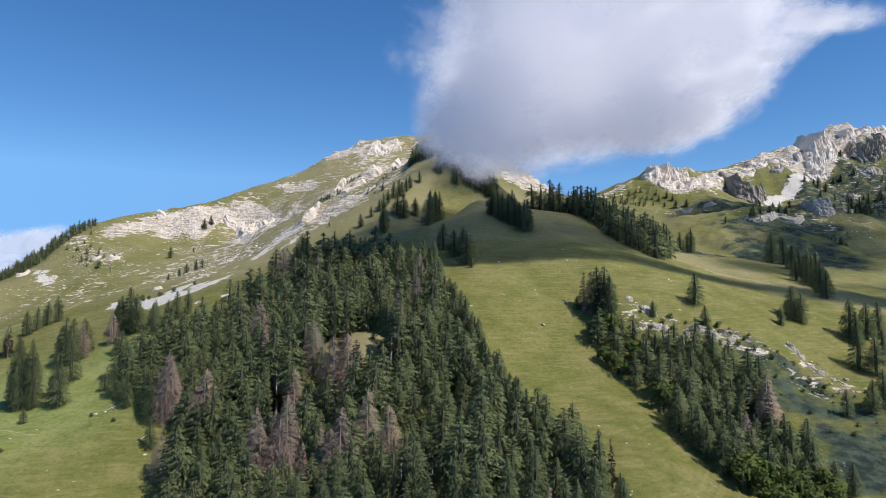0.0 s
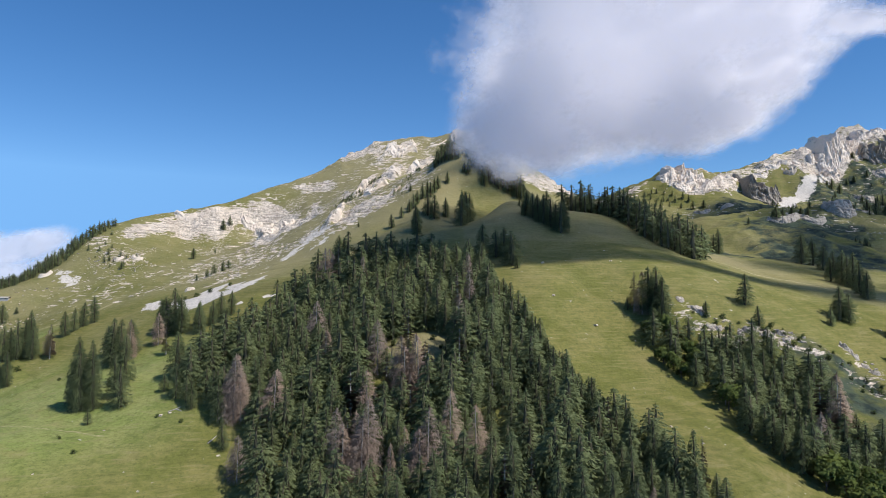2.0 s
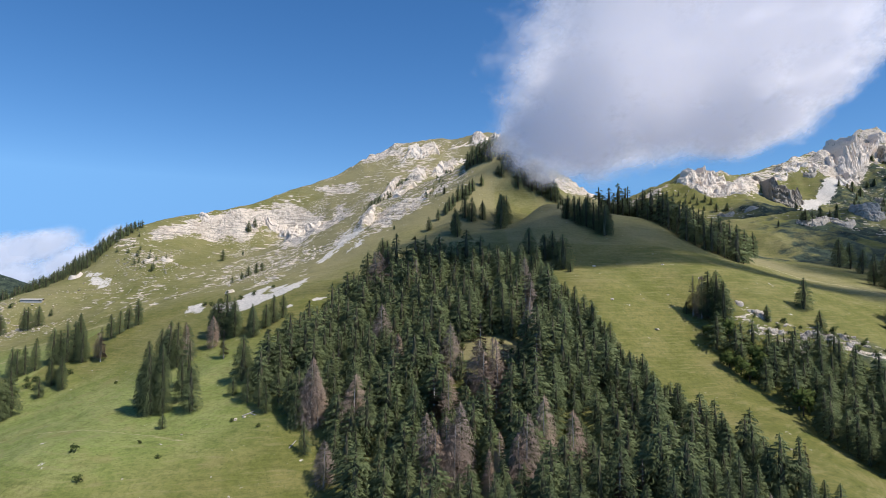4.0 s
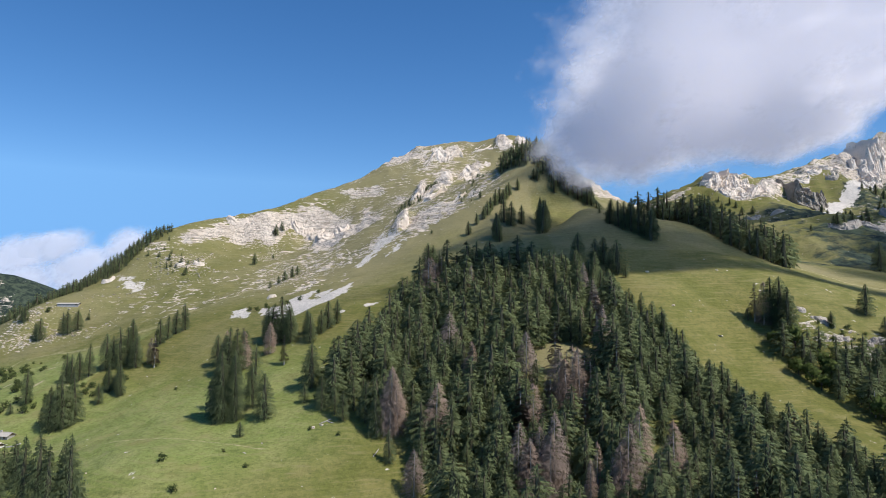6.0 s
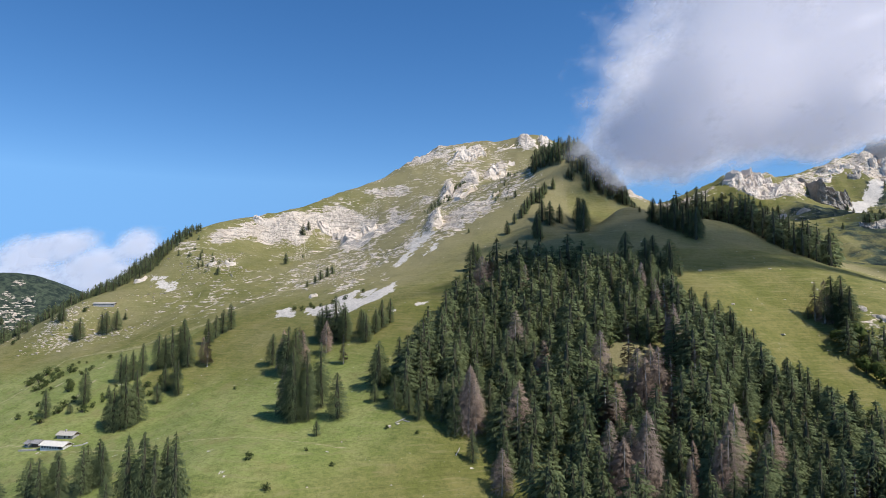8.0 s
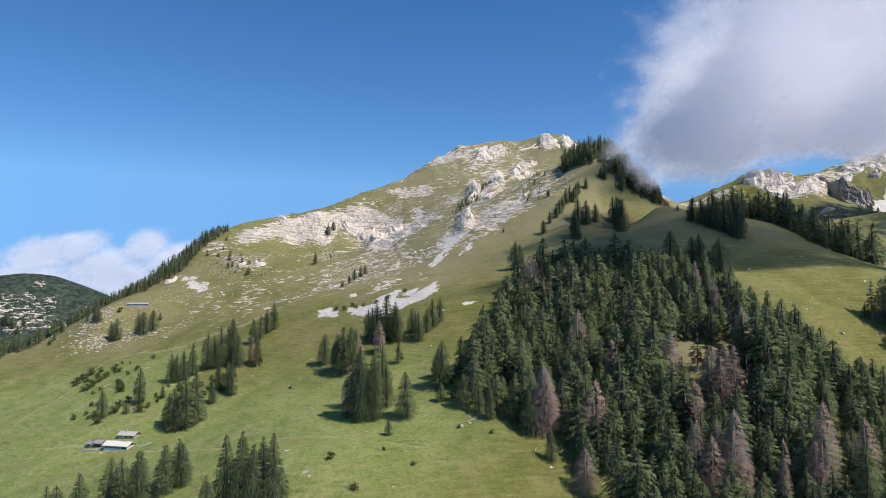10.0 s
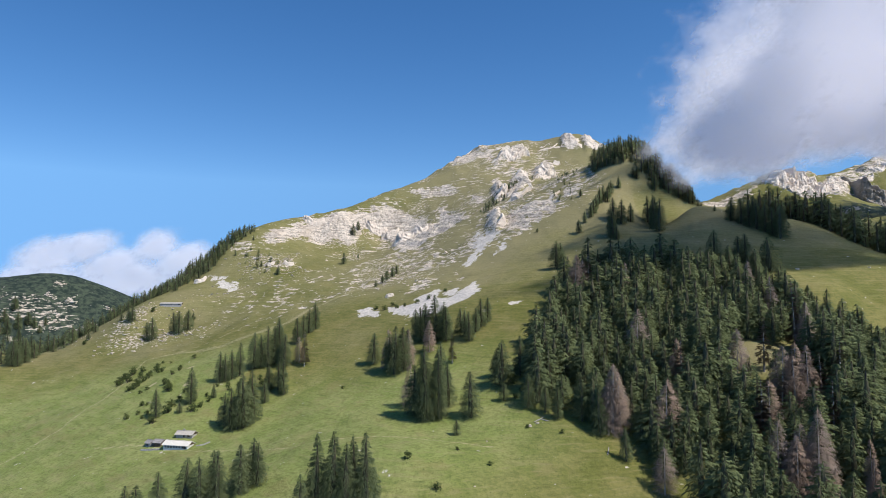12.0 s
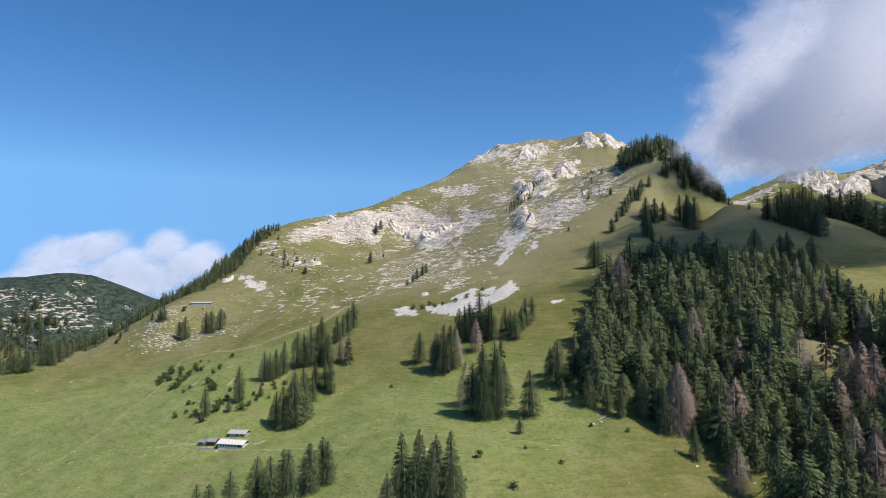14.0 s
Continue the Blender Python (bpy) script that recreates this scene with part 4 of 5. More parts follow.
ROCK_PINES = [(-128, 650), (-106, 672), (-92, 700), (-84, 722), (-92, 730), (-112, 700), (-134, 664)]
FACE_SCRUB = [(-60, 560), (-48, 610), (-36, 640), (-30, 690), (-60, 740), (-44, 700), (-60, 640), (-72, 590)]
KNOB_SCRUB = [(-372, 690), (-345, 660), (-318, 640), (-325, 615), (-350, 630), (-380, 660)]
PEAK_SCRUB = [(222, 884), (262, 880), (288, 858), (272, 838), (236, 848)]
VALE_SCRUB = [(400, 680), (470, 690), (600, 860), (680, 930), (600, 930), (520, 880), (440, 790), (380, 720)]
FOREST_EDGE = [(47, 184), (38, 192), (36, 205), (29, 223), (25, 236), (21, 257), (10, 288), (4, 313), (-4, 340), (-12, 368)]
WOOD_RNG = random.Random(23)
# the tall outer row of the wood along the meadow
for (ax, ay), (bx, by) in zip(FOREST_EDGE, FOREST_EDGE[1:]):
    count = max(2, int(math.hypot(bx - ax, by - ay) / 4.6))
    for i in range(count):
        f = (i + WOOD_RNG.random()) / count
        plant("spruce", ax + (bx - ax) * f + WOOD_RNG.uniform(-2.5, 1.0), ay + (by - ay) * f, WOOD_RNG.uniform(15, 23), 1.0, WOOD_RNG)
STUFF = []
places = sorted(spread_points(FOREST, 5.3, WOOD_RNG, CLEARINGS), key=lambda p: p[1])
for px, py in places:
    tall = WOOD_RNG.triangular(9, 27, 19) * (0.78 + 0.44 * float(lattice(np.array([px / 30]), np.array([py / 30]))[0]))
    if math.hypot((px + 38) / 21, (py - 255) / 17) < 1:
        tall *= 0.5
    dead = float(lattice(np.array([px / 17 + 40]), np.array([py / 17]))[0]) + WOOD_RNG.uniform(-0.2, 0.2)
    if dead > 0.93 and PLANTED.get("dead", 0) < 60:
        plant(WOOD_RNG.choice(("dead", "dead", "bare")), px, py, tall * 0.95)
    elif WOOD_RNG.random() < 0.022:
        plant("bare", px, py, tall * 1.05, 1.0)
    elif py < 236 and PLANTED["spruce"] < 390:
        plant("spruce", px, py, tall, 1.1)
    else:
        STUFF.append((px, py, tall))
for i, (px, py) in enumerate(spread_points(GULLY_WOOD, 4.6, WOOD_RNG)):
    if px < 92 and py > 250 and i % 2 or py < 215:
        plant("leafy", px, py, WOOD_RNG.uniform(7, 12), 1.1)
    else:
        STUFF.append((px, py, WOOD_RNG.uniform(11, 19)))
for ring, gap, low, high in ((SADDLE_WOOD, 4.6, 8, 27), (KNOLL_WOOD, 3.6, 7, 17), (CREST_WOOD, 3.9, 3.5, 13), (RAVINE_WOOD, 7.5, 8, 16), (FAR_WOOD, 10, 9, 18), (ROCK_PINES, 3.6, 3, 6), (VALE_SCRUB, 13, 3, 8), (FACE_SCRUB, 7, 2, 5), (KNOB_SCRUB, 9, 3, 8), (PEAK_SCRUB, 6, 4, 11)):
    STUFF += [(px, py, WOOD_RNG.uniform(low, high)) for px, py in spread_points(ring, gap, WOOD_RNG)]


def build_wood(name, stand, label):
    """The depth of the wood: many spruces in one mesh, each with trunk and boughs."""
    rng = random.Random(5)
    kinds = []
    for boughs, sprays, size in ((320, 5, 1.25), (220, 4, 1.6), (110, 3, 2.2)):
        some = []
        for i in range(8):
            v, f, leafy = spruce_crown(rng, 20, rng.uniform(3.3, 4.3), rng.uniform(0.03, 0.09), boughs, sprays, rng.uniform(0.4, 0.65), size)
            inner = len(f)
            tube(v, f, [(0, 0, -1.2), (0, 0, 8), (0, 0, 19)], [0.32, 0.22, 0.04], 5)
            tri = [t for q in f for t in ((q,) if len(q) == 3 else (q[:3], (q[0], q[2], q[3])))]
            kind = np.ones(len(tri), np.int32)
            kind[:leafy], kind[leafy:inner] = 0, 2
            some.append((np.array(v), np.array(tri), kind, outward(np.array(v))))
        kinds.append(some)
    verts, faces, mats, ways, base = [], [], [], [], 0
    xy = np.array([(p[0], p[1]) for p in stand])
    zs = ground(xy[:, 0], xy[:, 1])
    for (x, y, h), z in zip(stand, zs):
        v, f, m, o = rng.choice(kinds[2 if y > 410 or x < -300 else 1 if y > 300 else 0])
        a, k = rng.uniform(0, 6.28), h / 20
        w = k * rng.uniform(1.0, 1.55)
        c, s = math.cos(a) * w, math.sin(a) * w
        verts.append(np.stack([x + v[:, 0] * c - v[:, 1] * s, y + v[:, 0] * s + v[:, 1] * c, z - 0.3 + v[:, 2] * k], 1))
        faces.append(f + base)
        ca, sa = math.cos(a), math.sin(a)
        ways.append(np.stack([o[:, 0] * ca - o[:, 1] * sa, o[:, 0] * sa + o[:, 1] * ca, o[:, 2]], 1))
        mats.append(m)
        base += len(v)
    v, f = np.concatenate(verts), np.concatenate(faces)
    me = bpy.data.meshes.new(name)
    me.vertices.add(len(v))
    me.vertices.foreach_set("co", v.astype(np.float32).ravel())
    me.loops.add(f.size)
    me.loops.foreach_set("vertex_index", f.astype(np.int32).ravel())
    me.polygons.add(len(f))
    me.polygons.foreach_set("loop_start", np.arange(0, f.size, 3, dtype=np.int32))
    me.materials.append(SPRUCE)
    me.materials.append(BARK)
    me.materials.append(INNER_TWIGS)
    me.polygons.foreach_set("material_index", np.concatenate(mats))
    me.update(calc_edges=True)
    me.attributes.new("outward", "FLOAT_VECTOR", "POINT").data.foreach_set("vector", np.concatenate(ways).astype(np.float32).ravel())
    return tagged(new(name, me), label, "forest", kind="stuff")


build_wood("spruce_forest", STUFF, "dense dark spruce forest climbing the mountain spur")

# bushes on the meadows
BUSHES = [(-180, 229, 2.7), (-411, 551, 4), (-456, 531, 3.6), (-142, 305, 3), (-219, 337, 1.6), (-136, 258, 1.5), (-124, 251, 1.6), (-163, 240, 1.4), (-152, 230, 1.5),
          (-170, 213, 2.4), (-196, 207, 2.2), (-214, 447, 3), (-208, 441, 3.2), (-200, 437, 3), (-194, 436, 2.6), (-203, 446, 3), (-178, 437, 3.2), (-168, 444, 2.6), (-186, 433, 3), (-90, 300, 2.5)]
EDGE_BUSHES = [(-46, 284, 3.0), (-42, 290, 3.6), (-30, 284, 2.4), (-26, 276, 2.2), (-36, 270, 1.8), (-48, 274, 2.6), (-138, 295, 3.2), (-140, 305, 2.6), (-135, 286, 3.0), (-95, 246, 2.6), (-94, 245, 2.0), (-138, 281, 2.2), (-142, 323, 2.4), (-139, 300, 2.4), (-133, 288, 2.2)]
LEFT_SHRUBS = [(-370, 432, 3.5), (-359, 420, 3.4), (-354, 420, 3.3), (-352, 402, 2.6), (-354, 394, 3.2), (-356, 437, 2.1), (-349, 440, 1.4), (-350, 423, 2.7), (-333, 405, 2.6), (-334, 419, 2.4), (-333, 439, 2.8), (-326, 380, 3.6), (-322, 373, 3.5), (-341, 381, 1.8), (-328, 356, 2.3), (-325, 355, 1.7), (-308, 362, 2.3), (-306, 349, 3.3), (-307, 337, 3.7), (-308, 343, 3.8), (-294, 335, 3.7), (-292, 340, 2.7), (-310, 327, 3.7)]
UPPER_SHRUBS = [(-329, 339, 2.8), (-324, 342, 2.0), (-319, 335, 1.9), (-318, 339, 2.2), (-371, 418, 4.8), (-373, 428, 4.2), (-372, 437, 3.5), (-366, 418, 4.1), (-352, 396, 3.8), (-364, 433, 3.5), (-352, 415, 3.3), (-353, 429, 3.4), (-347, 424, 2.7), (-328, 385, 3.7), (-321, 370, 4.1), (-332, 412, 1.9), (-339, 385, 1.9), (-353, 410, 3.3), (-370, 412, 3.3), (-354, 404, 3.9), (-355, 442, 1.7)]
for tx, ty, th in BUSHES + EDGE_BUSHES:
    plant("bush", tx, ty, th, 1.2)
for tx, ty, th in LEFT_SHRUBS + UPPER_SHRUBS:
    plant("bush", tx, ty, 1.05 * th, 1.2)
for ring, gap, low, high in (
                             ([(-140, 305), (-122, 305), (-122, 278), (-136, 280)], 4.5, 1.5, 3.0), ([(92, 322), (135, 312), (170, 292), (160, 284), (120, 300), (94, 308)], 4.5, 1.2, 3.0),
                             ([(135, 285), (180, 290), (190, 262), (150, 250)], 7.5, 0.8, 2.0), ([(-300, 345), (-255, 345), (-258, 372), (-290, 365)], 6.0, 1.5, 3.5)):
    for px, py in spread_points(ring, gap, WOOD_RNG):
        plant("bush", px, py, WOOD_RNG.uniform(low, high), 1.15)

# ---- clouds: billowing veils of vapour, thick in the heart and frayed at the rim ----
def vapour_material(name, scale, thick, through_light):
    k = Nodes(name)
    wisp = k.noise(scale, 6, 0.6)
    veil = k.noise(scale * 3.2, 4, 0.6)
    edge = k.math("ADD", k.math("MULTIPLY", k.math("SUBTRACT", wisp, 0.5), 1.35), k.math("MULTIPLY", k.math("SUBTRACT", veil, 0.5), 0.45))
    dense = k.step(k.math("ADD", k.attr("vapour"), edge), 0.14, 0.95, 0.0, thick)
    white = k.add("ShaderNodeBsdfDiffuse", Color=(0.88, 0.865, 0.90, 1))
    glow = k.add("ShaderNodeBsdfTranslucent", Color=(0.88, 0.865, 0.90, 1))
    body = k.add("ShaderNodeMixShader", Fac=through_light)
    k.l.new(white.outputs[0], body.inputs[1])
    k.l.new(glow.outputs[0], body.inputs[2])
    clear = k.n.new("ShaderNodeBsdfTransparent")
    both = k.add("ShaderNodeMixShader", Fac=dense)
    k.l.new(clear.outputs[0], both.inputs[1])
    k.l.new(body.outputs[0], both.inputs[2])
    k.l.new(both.outputs[0], k.out.inputs[0])
    return k.mat


def build_cloud(name, puffs, spans, lean, depths, swell, cells, material, label):
    """Several softly billowed sheets through a heap of puffs (x, height, half width, half height); the vapour thins out with the distance from each puff.
    The bank leans: it stands nearer with every metre of height."""
    (x0, x1), (z0, z1) = spans
    xs, zs = np.linspace(x0, x1, cells[0]), np.linspace(z0, z1, cells[1])
    gx, gz = np.meshgrid(xs, zs)
    size = (x1 - x0) / 6
    verts, faces, dens = [], [], []
    for n, y0 in enumerate(depths):
        x, z = gx.ravel(), gz.ravel()
        bulge = (fractal(x + 300 * n, z * 1.5 + 90 * n, size, 3) - 0.5) * swell
        y = y0 + bulge - lean * (z - z0)
        # the sheets behind grow with their distance, so that all share one outline
        near = (depths[0] - lean * (z - z0)) / (y0 - lean * (z - z0)) if n else np.ones(len(x))
        d = np.full(len(x), -2.0)
        for px, pz, rx, rz in puffs:
            d = np.maximum(d, 1.35 - np.hypot((-95 + (x + 95) * near - px) / rx, (100 + (z - 100) * near - pz) / rz))
        if y0 > depths[0] + 60:
            d = d + 0.25 - np.clip((z - z0 - 145) / 40, 0, 3) - np.clip((x - 190) / 60, 0, 4)
        base = sum(len(v) for v in verts)
        idx = np.arange(len(x)).reshape(gx.shape) + base
        quads = np.stack([idx[:-1, :-1], idx[:-1, 1:], idx[1:, 1:], idx[1:, :-1]], -1).reshape(-1, 4)
        local = d.reshape(gx.shape)
        keep = np.maximum.reduce([local[:-1, :-1], local[:-1, 1:], local[1:, 1:], local[1:, :-1]]).ravel() > -0.6
        faces += quads[keep].tolist()
        verts.append(np.stack([x, y, z], 1))
        dens.append(d)
    ob = mesh_object(name, np.concatenate(verts).tolist(), faces, material, True)
    ob.data.attributes.new("vapour", "FLOAT", "POINT").data.foreach_set("value", np.concatenate(dens).astype(np.float32))
    return tagged(ob, label, "cloud", kind="structure")


# rear sheets and the unseen puffs from x 400 are added for ground shade
SUMMIT_PUFFS = [(40, 258, 40, 30), (34, 230, 50, 28), (70, 240, 70, 40), (38, 204, 40, 20), (16, 207, 34, 24), (100, 238, 64, 34), (95, 212, 60, 17), (128, 226, 40, 22), (132, 258, 70, 22), (85, 278, 90, 30),
                (150, 285, 110, 26), (215, 284, 110, 15), (310, 294, 120, 14), (205, 252, 34, 5), (128, 206, 40, 13), (152, 214, 30, 15), (170, 234, 32, 18), (400, 290, 130, 26), (500, 285, 130, 30), (460, 235, 100, 45), (560, 235, 110, 50)]
build_cloud("summit_cloud", SUMMIT_PUFFS, ((-130, 720), (152, 345)), 1.35, (492, 508, 590, 720), 26, (140, 60), vapour_material("cloud_vapour", 0.026, 0.84, 0.80), "white cumulus cloud drifting against the wooded knoll")
FAR_PUFFS = [(-1660, 270, 150, 80), (-1540, 295, 120, 70), (-1420, 225, 140, 80), (-1270, 300, 100, 75), (-1150, 240, 130, 80), (-1330, 175, 220, 90), (-1650, 155, 220, 90)]
build_cloud("distant_cloud", FAR_PUFFS, ((-2000, -950), (0, 430)), -0.8, (2260, 2280, 2300), 60, (70, 26), vapour_material("distant_vapour", 0.006, 0.47, 0.45), "white cloud bank over the far valley")

# unseen cloud above the view, puffs placed so its shade covers the side valley
SHADE_PUFFS = [(555, 560, 50, 18), (635, 560, 90, 22), (725, 555, 90, 22), (795, 548, 60, 18), (655, 590, 90, 20), (725, 600, 80, 18), (675, 625, 90, 18), (655, 650, 80, 14), (735, 640, 60, 12), (610, 668, 60, 10)]
build_cloud("shade_cloud", SHADE_PUFFS, ((430, 940), (500, 700)), 3.6, (830,), 20, (80, 50), vapour_material("shade_vapour", 0.012, 0.80, 0.15), "unseen cumulus cloud placed over the side valley to cast shade")

# ---- limestone outcrops: (x, y, width, height) ----
FACE_ROCKS = [(-115, 676, 11.3, 22.7), (-96, 649, 24.3, 15.8), (-84, 747, 14.0, 15.4), (-56, 754, 21.4, 22.8), (-28, 830, 7.9, 8.8), (-85, 848, 41.6, 22.4), (-125, 572, 10.6, 16.9), (-4, 862, 36, 6.5), (20, 855, 40, 6.5), (-30, 872, 26, 5), (-70, 597, 10.1, 9.0), (-102, 847, 12.8, 12.8), (-103, 675, 10.1, 10.1),
              (-158, 926, 20, 4), (-140, 938, 18, 4), (-120, 930, 14, 3), (-95, 895, 10, 4), (-60, 886, 10, 4), (-35, 886, 9, 4), (45, 870, 14, 7)]
CLIFF_ROCKS = [(-320, 748, 24, 8), (-250, 772, 26, 12), (-214, 706, 24, 12), (-196, 712, 18, 11), (-339, 636, 9.8, 4), (-320, 634, 9.8, 4), (-208, 476, 6, 3), (-401, 621, 10, 6), (-233, 760, 20, 11)]
GULLY_CRAGS = [(92.4, 324.8, 3.0, 2.4), (95.0, 321.7, 1.6, 1.0), (97.2, 320.4, 2.8, 2.2), (97.9, 319.9, 3.3, 2.7), (99.4, 318.3, 1.8, 1.1), (99.4, 318.0, 3.9, 3.4), (101.1, 316.3, 4.0, 2.8), (101.8, 311.3, 3.9, 2.3), (104.8, 310.6, 2.7, 2.0), (114.1, 307.5, 2.5, 2.3), (117.9, 309.0, 4.0, 3.2), (120.0, 308.2, 3.8, 2.9), (123.0, 306.0, 2.1, 1.4), (125.0, 303.3, 3.8, 3.3), (126.0, 306.1, 2.0, 1.8), (127.3, 305.5, 3.2, 2.1), (132.5, 306.3, 4.1, 2.7), (132.4, 302.0, 3.2, 2.2), (135.8, 304.8, 2.0, 1.3), (164.1, 307.1, 3.9, 2.9), (166.1, 306.0, 3.1, 2.9), (168.2, 301.9, 2.7, 1.7), (169.9, 297.8, 3.0, 2.0), (171.4, 299.0, 1.7, 0.9)]
DARK_CRAGS = [(414, 862, 40, 27), (406, 866, 28, 42), (640, 955, 54, 32)]
GREY_CRAGS = [(391, 668, 26, 14), (386, 654, 22, 11), (318, 640, 30, 9), (346, 640, 24, 9), (613, 919, 30, 14), (295, 788, 18.6, 4.4), (564, 888, 23.4, 12.0), (490, 946, 17.8, 10), (325, 788, 14.2, 4.4), (430, 760, 22, 8), (450, 720, 20, 8)]


def crag(x, y, wide, high, material, label, group, rng, jag=0.2, lean=0.0):
    """A stump of bedded limestone: steep, bulging front with ledges and clefts, rounded top, running back into the slope."""
    nu = max(12, min(64, int(wide / 0.6)))
    fronts = [0.0, 0.012, 0.024, 0.036, 0.048, 0.06, 0.072, 0.084, 0.096, 0.11, 0.13, 0.17, 0.24, 0.34, 0.48, 0.64, 0.82, 1.0]
    deep = max(1.7 * high, 0.6 * wide)
    off = Vector((rng.uniform(0, 90), rng.uniform(0, 90), rng.uniform(0, 90)))
    tower = min(1.0, high / wide)
    us = np.linspace(-1, 1, nu)
    px, py, lift = [], [], []
    for v in fronts:
        rise = min(1.0, v / 0.12)
        for u in us:
            cleft = max(0.0, noise.ridged_multi_fractal(Vector((u * wide * 0.07, rise * 0.5, 0)) + off, 0.9, 2.1, 3, 1.0, 2.0) - 1.3)
            bulge = noise.fractal(Vector((u * wide * 0.09, rise * high * 0.16, 2)) + off, 0.8, 2.1, 4)
            ledge = noise.noise(Vector((u * wide * 0.03, rise * high * 0.35, 9)) + off)
            front = (0.30 * u * u * wide + cleft * 0.10 * wide + bulge * 0.16 * min(wide, high) + ledge * 0.05 * high + 0.10 * high * rise)
            x1 = x + u * wide / 2 * (1 - 0.22 * 0.5 * tower * rise) + bulge * 0.03 * wide + lean * high * rise
            y1 = y + v * deep + front * (1 - v)
            crown = 1 + jag * noise.fractal(Vector((u * wide * 0.06, v * 2.0, 7)) + off, 0.8, 2.1, 3) - 0.25 * cleft
            taper = max(0.0, 1 - abs(u) ** 7) * (0.92 + 0.25 * noise.noise(Vector((u * 1.1, 0, 11)) + off) + 0.10 * noise.noise(Vector((u * wide * 0.3, 1, 5)) + off))
            px.append(x1)
            py.append(y1)
            lift.append(high * max(0.0, rise ** 0.9 * crown * taper * (0.88 + 0.14 * v)) - 0.10 * high * (v == 0))
    px, py, lift = np.array(px), np.array(py), np.array(lift)
    zg = ground(px, py)
    foot = np.tile(zg[:nu], len(fronts))
    z = np.maximum(zg - 0.4, np.minimum(foot + lift, zg + lift))
    z[:nu] = zg[:nu] - 1.0
    verts = np.stack([px - x, py - y, z - ground_at(x, y)], 1).tolist()
    faces = [(j * nu + i, j * nu + i + 1, (j + 1) * nu + i + 1, (j + 1) * nu + i) for j in range(len(fronts) - 1) for i in range(nu - 1)]
    ob = tagged(new("rock_outcrop", mesh_data("crag", verts, faces, material)), label, "rock", group)
    ob.location = (x, y, ground_at(x, y))
    return ob


ROCK_RNG = random.Random(31)
for rocks, label, group, material, jag in ((GULLY_CRAGS, "small broken limestone ledge above the gully", "ledges of the gully", WORN_LEDGE, 0.5),
                                           (FACE_ROCKS, "pale limestone tower rising from the grassy face", "towers of the face", BRIGHT_LIMESTONE, 0.22),
                                           (CLIFF_ROCKS, "grey limestone cliff block below the ridge", "blocks of the cliff", LIMESTONE, 0.3),
                                           (DARK_CRAGS, "dark mossy rock tower below the white peaks", "rock towers", DARK_CRAG, 0.3),
                                           (GREY_CRAGS, "grey weathered limestone crag in the side valley", "crags of the side valley", GREY_CRAG, 0.3)):
    for rx, ry, rw, rh in rocks:
        tall = 0.75 if rocks is FACE_ROCKS else 1.05 if rocks is GULLY_CRAGS else 1.0
        crag(rx, ry, rw * (1.35 if rocks is GULLY_CRAGS else 1.15), rh * tall, material, label, group, ROCK_RNG, jag, 0.45 if rocks is FACE_ROCKS else 0.0)


def slab_peak(run, count, low, high, depth, seed):
    """Single tilted blocks and slabs heaped along the run (x, y, height over the ground)."""
    rng = random.Random(seed)
    for n in range(count):
        f = n / count * (len(run) - 1)
        i = min(int(f), len(run) - 2)
        f -= i
        (ax, ay, ah), (bx, by, bh) = run[i], run[i + 1]
        px = ax + (bx - ax) * f + rng.uniform(-4, 4)
        py = ay + (by - ay) * f - depth * rng.random() + rng.uniform(-3, 3)
        k = low + (high - low) * rng.random() ** 2
        p, q = stone_shape(rng)
        ob = tagged(new("rock_block", mesh_data("rock_block", p.tolist(), q, BRIGHT_LIMESTONE)), "white limestone block below the far ridge", "rock", "blocks below the far ridge")
        ob.matrix_basis = pose(px, py, ground_at(px, py) + 0.3 * k, rng.uniform(-25, 25), rng.uniform(-20, 20), rng.uniform(0, 360))
        ob.scale = (k, 0.8 * k, k * rng.uniform(0.9, 1.8))


def stone_shape(rng):
    """A small angular stone, eight corners knocked about."""
    pts = []
    for x in (-1, 1):
        for y in (-1, 1):
            for z in (-0.6, 0.7):
                pts.append((x * rng.uniform(0.45, 1), y * rng.uniform(0.45, 1), z * rng.uniform(0.5, 1)))
    quads = [(0, 1, 3, 2), (4, 6, 7, 5), (0, 4, 5, 1), (2, 3, 7, 6), (0, 2, 6, 4), (1, 5, 7, 3)]
    return np.array(pts), quads


slab_peak([(278, 880, 5), (300, 884, 7), (330, 884, 6), (360, 890, 4)], 18, 0.8, 2.4, 14, 1)
slab_peak([(490, 970, 4), (520, 975, 6), (560, 972, 6), (600, 985, 6)], 18, 0.8, 2.4, 16, 3)
PEAK_CRAGS = [(284, 888, 16, 14), (295, 886, 18, 24), (306, 884, 20, 32), (318, 882, 18, 30), (330, 880, 20, 24), (342, 880, 22, 16), (358, 886, 30, 9), (300, 864, 26, 12), (326, 858, 30, 12), (382, 905, 30, 6), (452, 955, 22, 8),
              (474, 962, 24, 7), (496, 968, 20, 9), (512, 970, 18, 12), (537, 972, 9, 20), (550, 962, 18, 34), (560, 958, 20, 48), (571, 960, 22, 52), (583, 966, 22, 46), (595, 974, 22, 38), (552, 944, 22, 22), (540, 940, 22, 14), (607, 984, 22, 26)]
for step in range(17):
    PEAK_CRAGS.append((618 + 11.5 * step, 992 + 2.4 * step, 13 + 5 * math.sin(step * 2.3), 11 + 5 * math.sin(step * 1.7)))
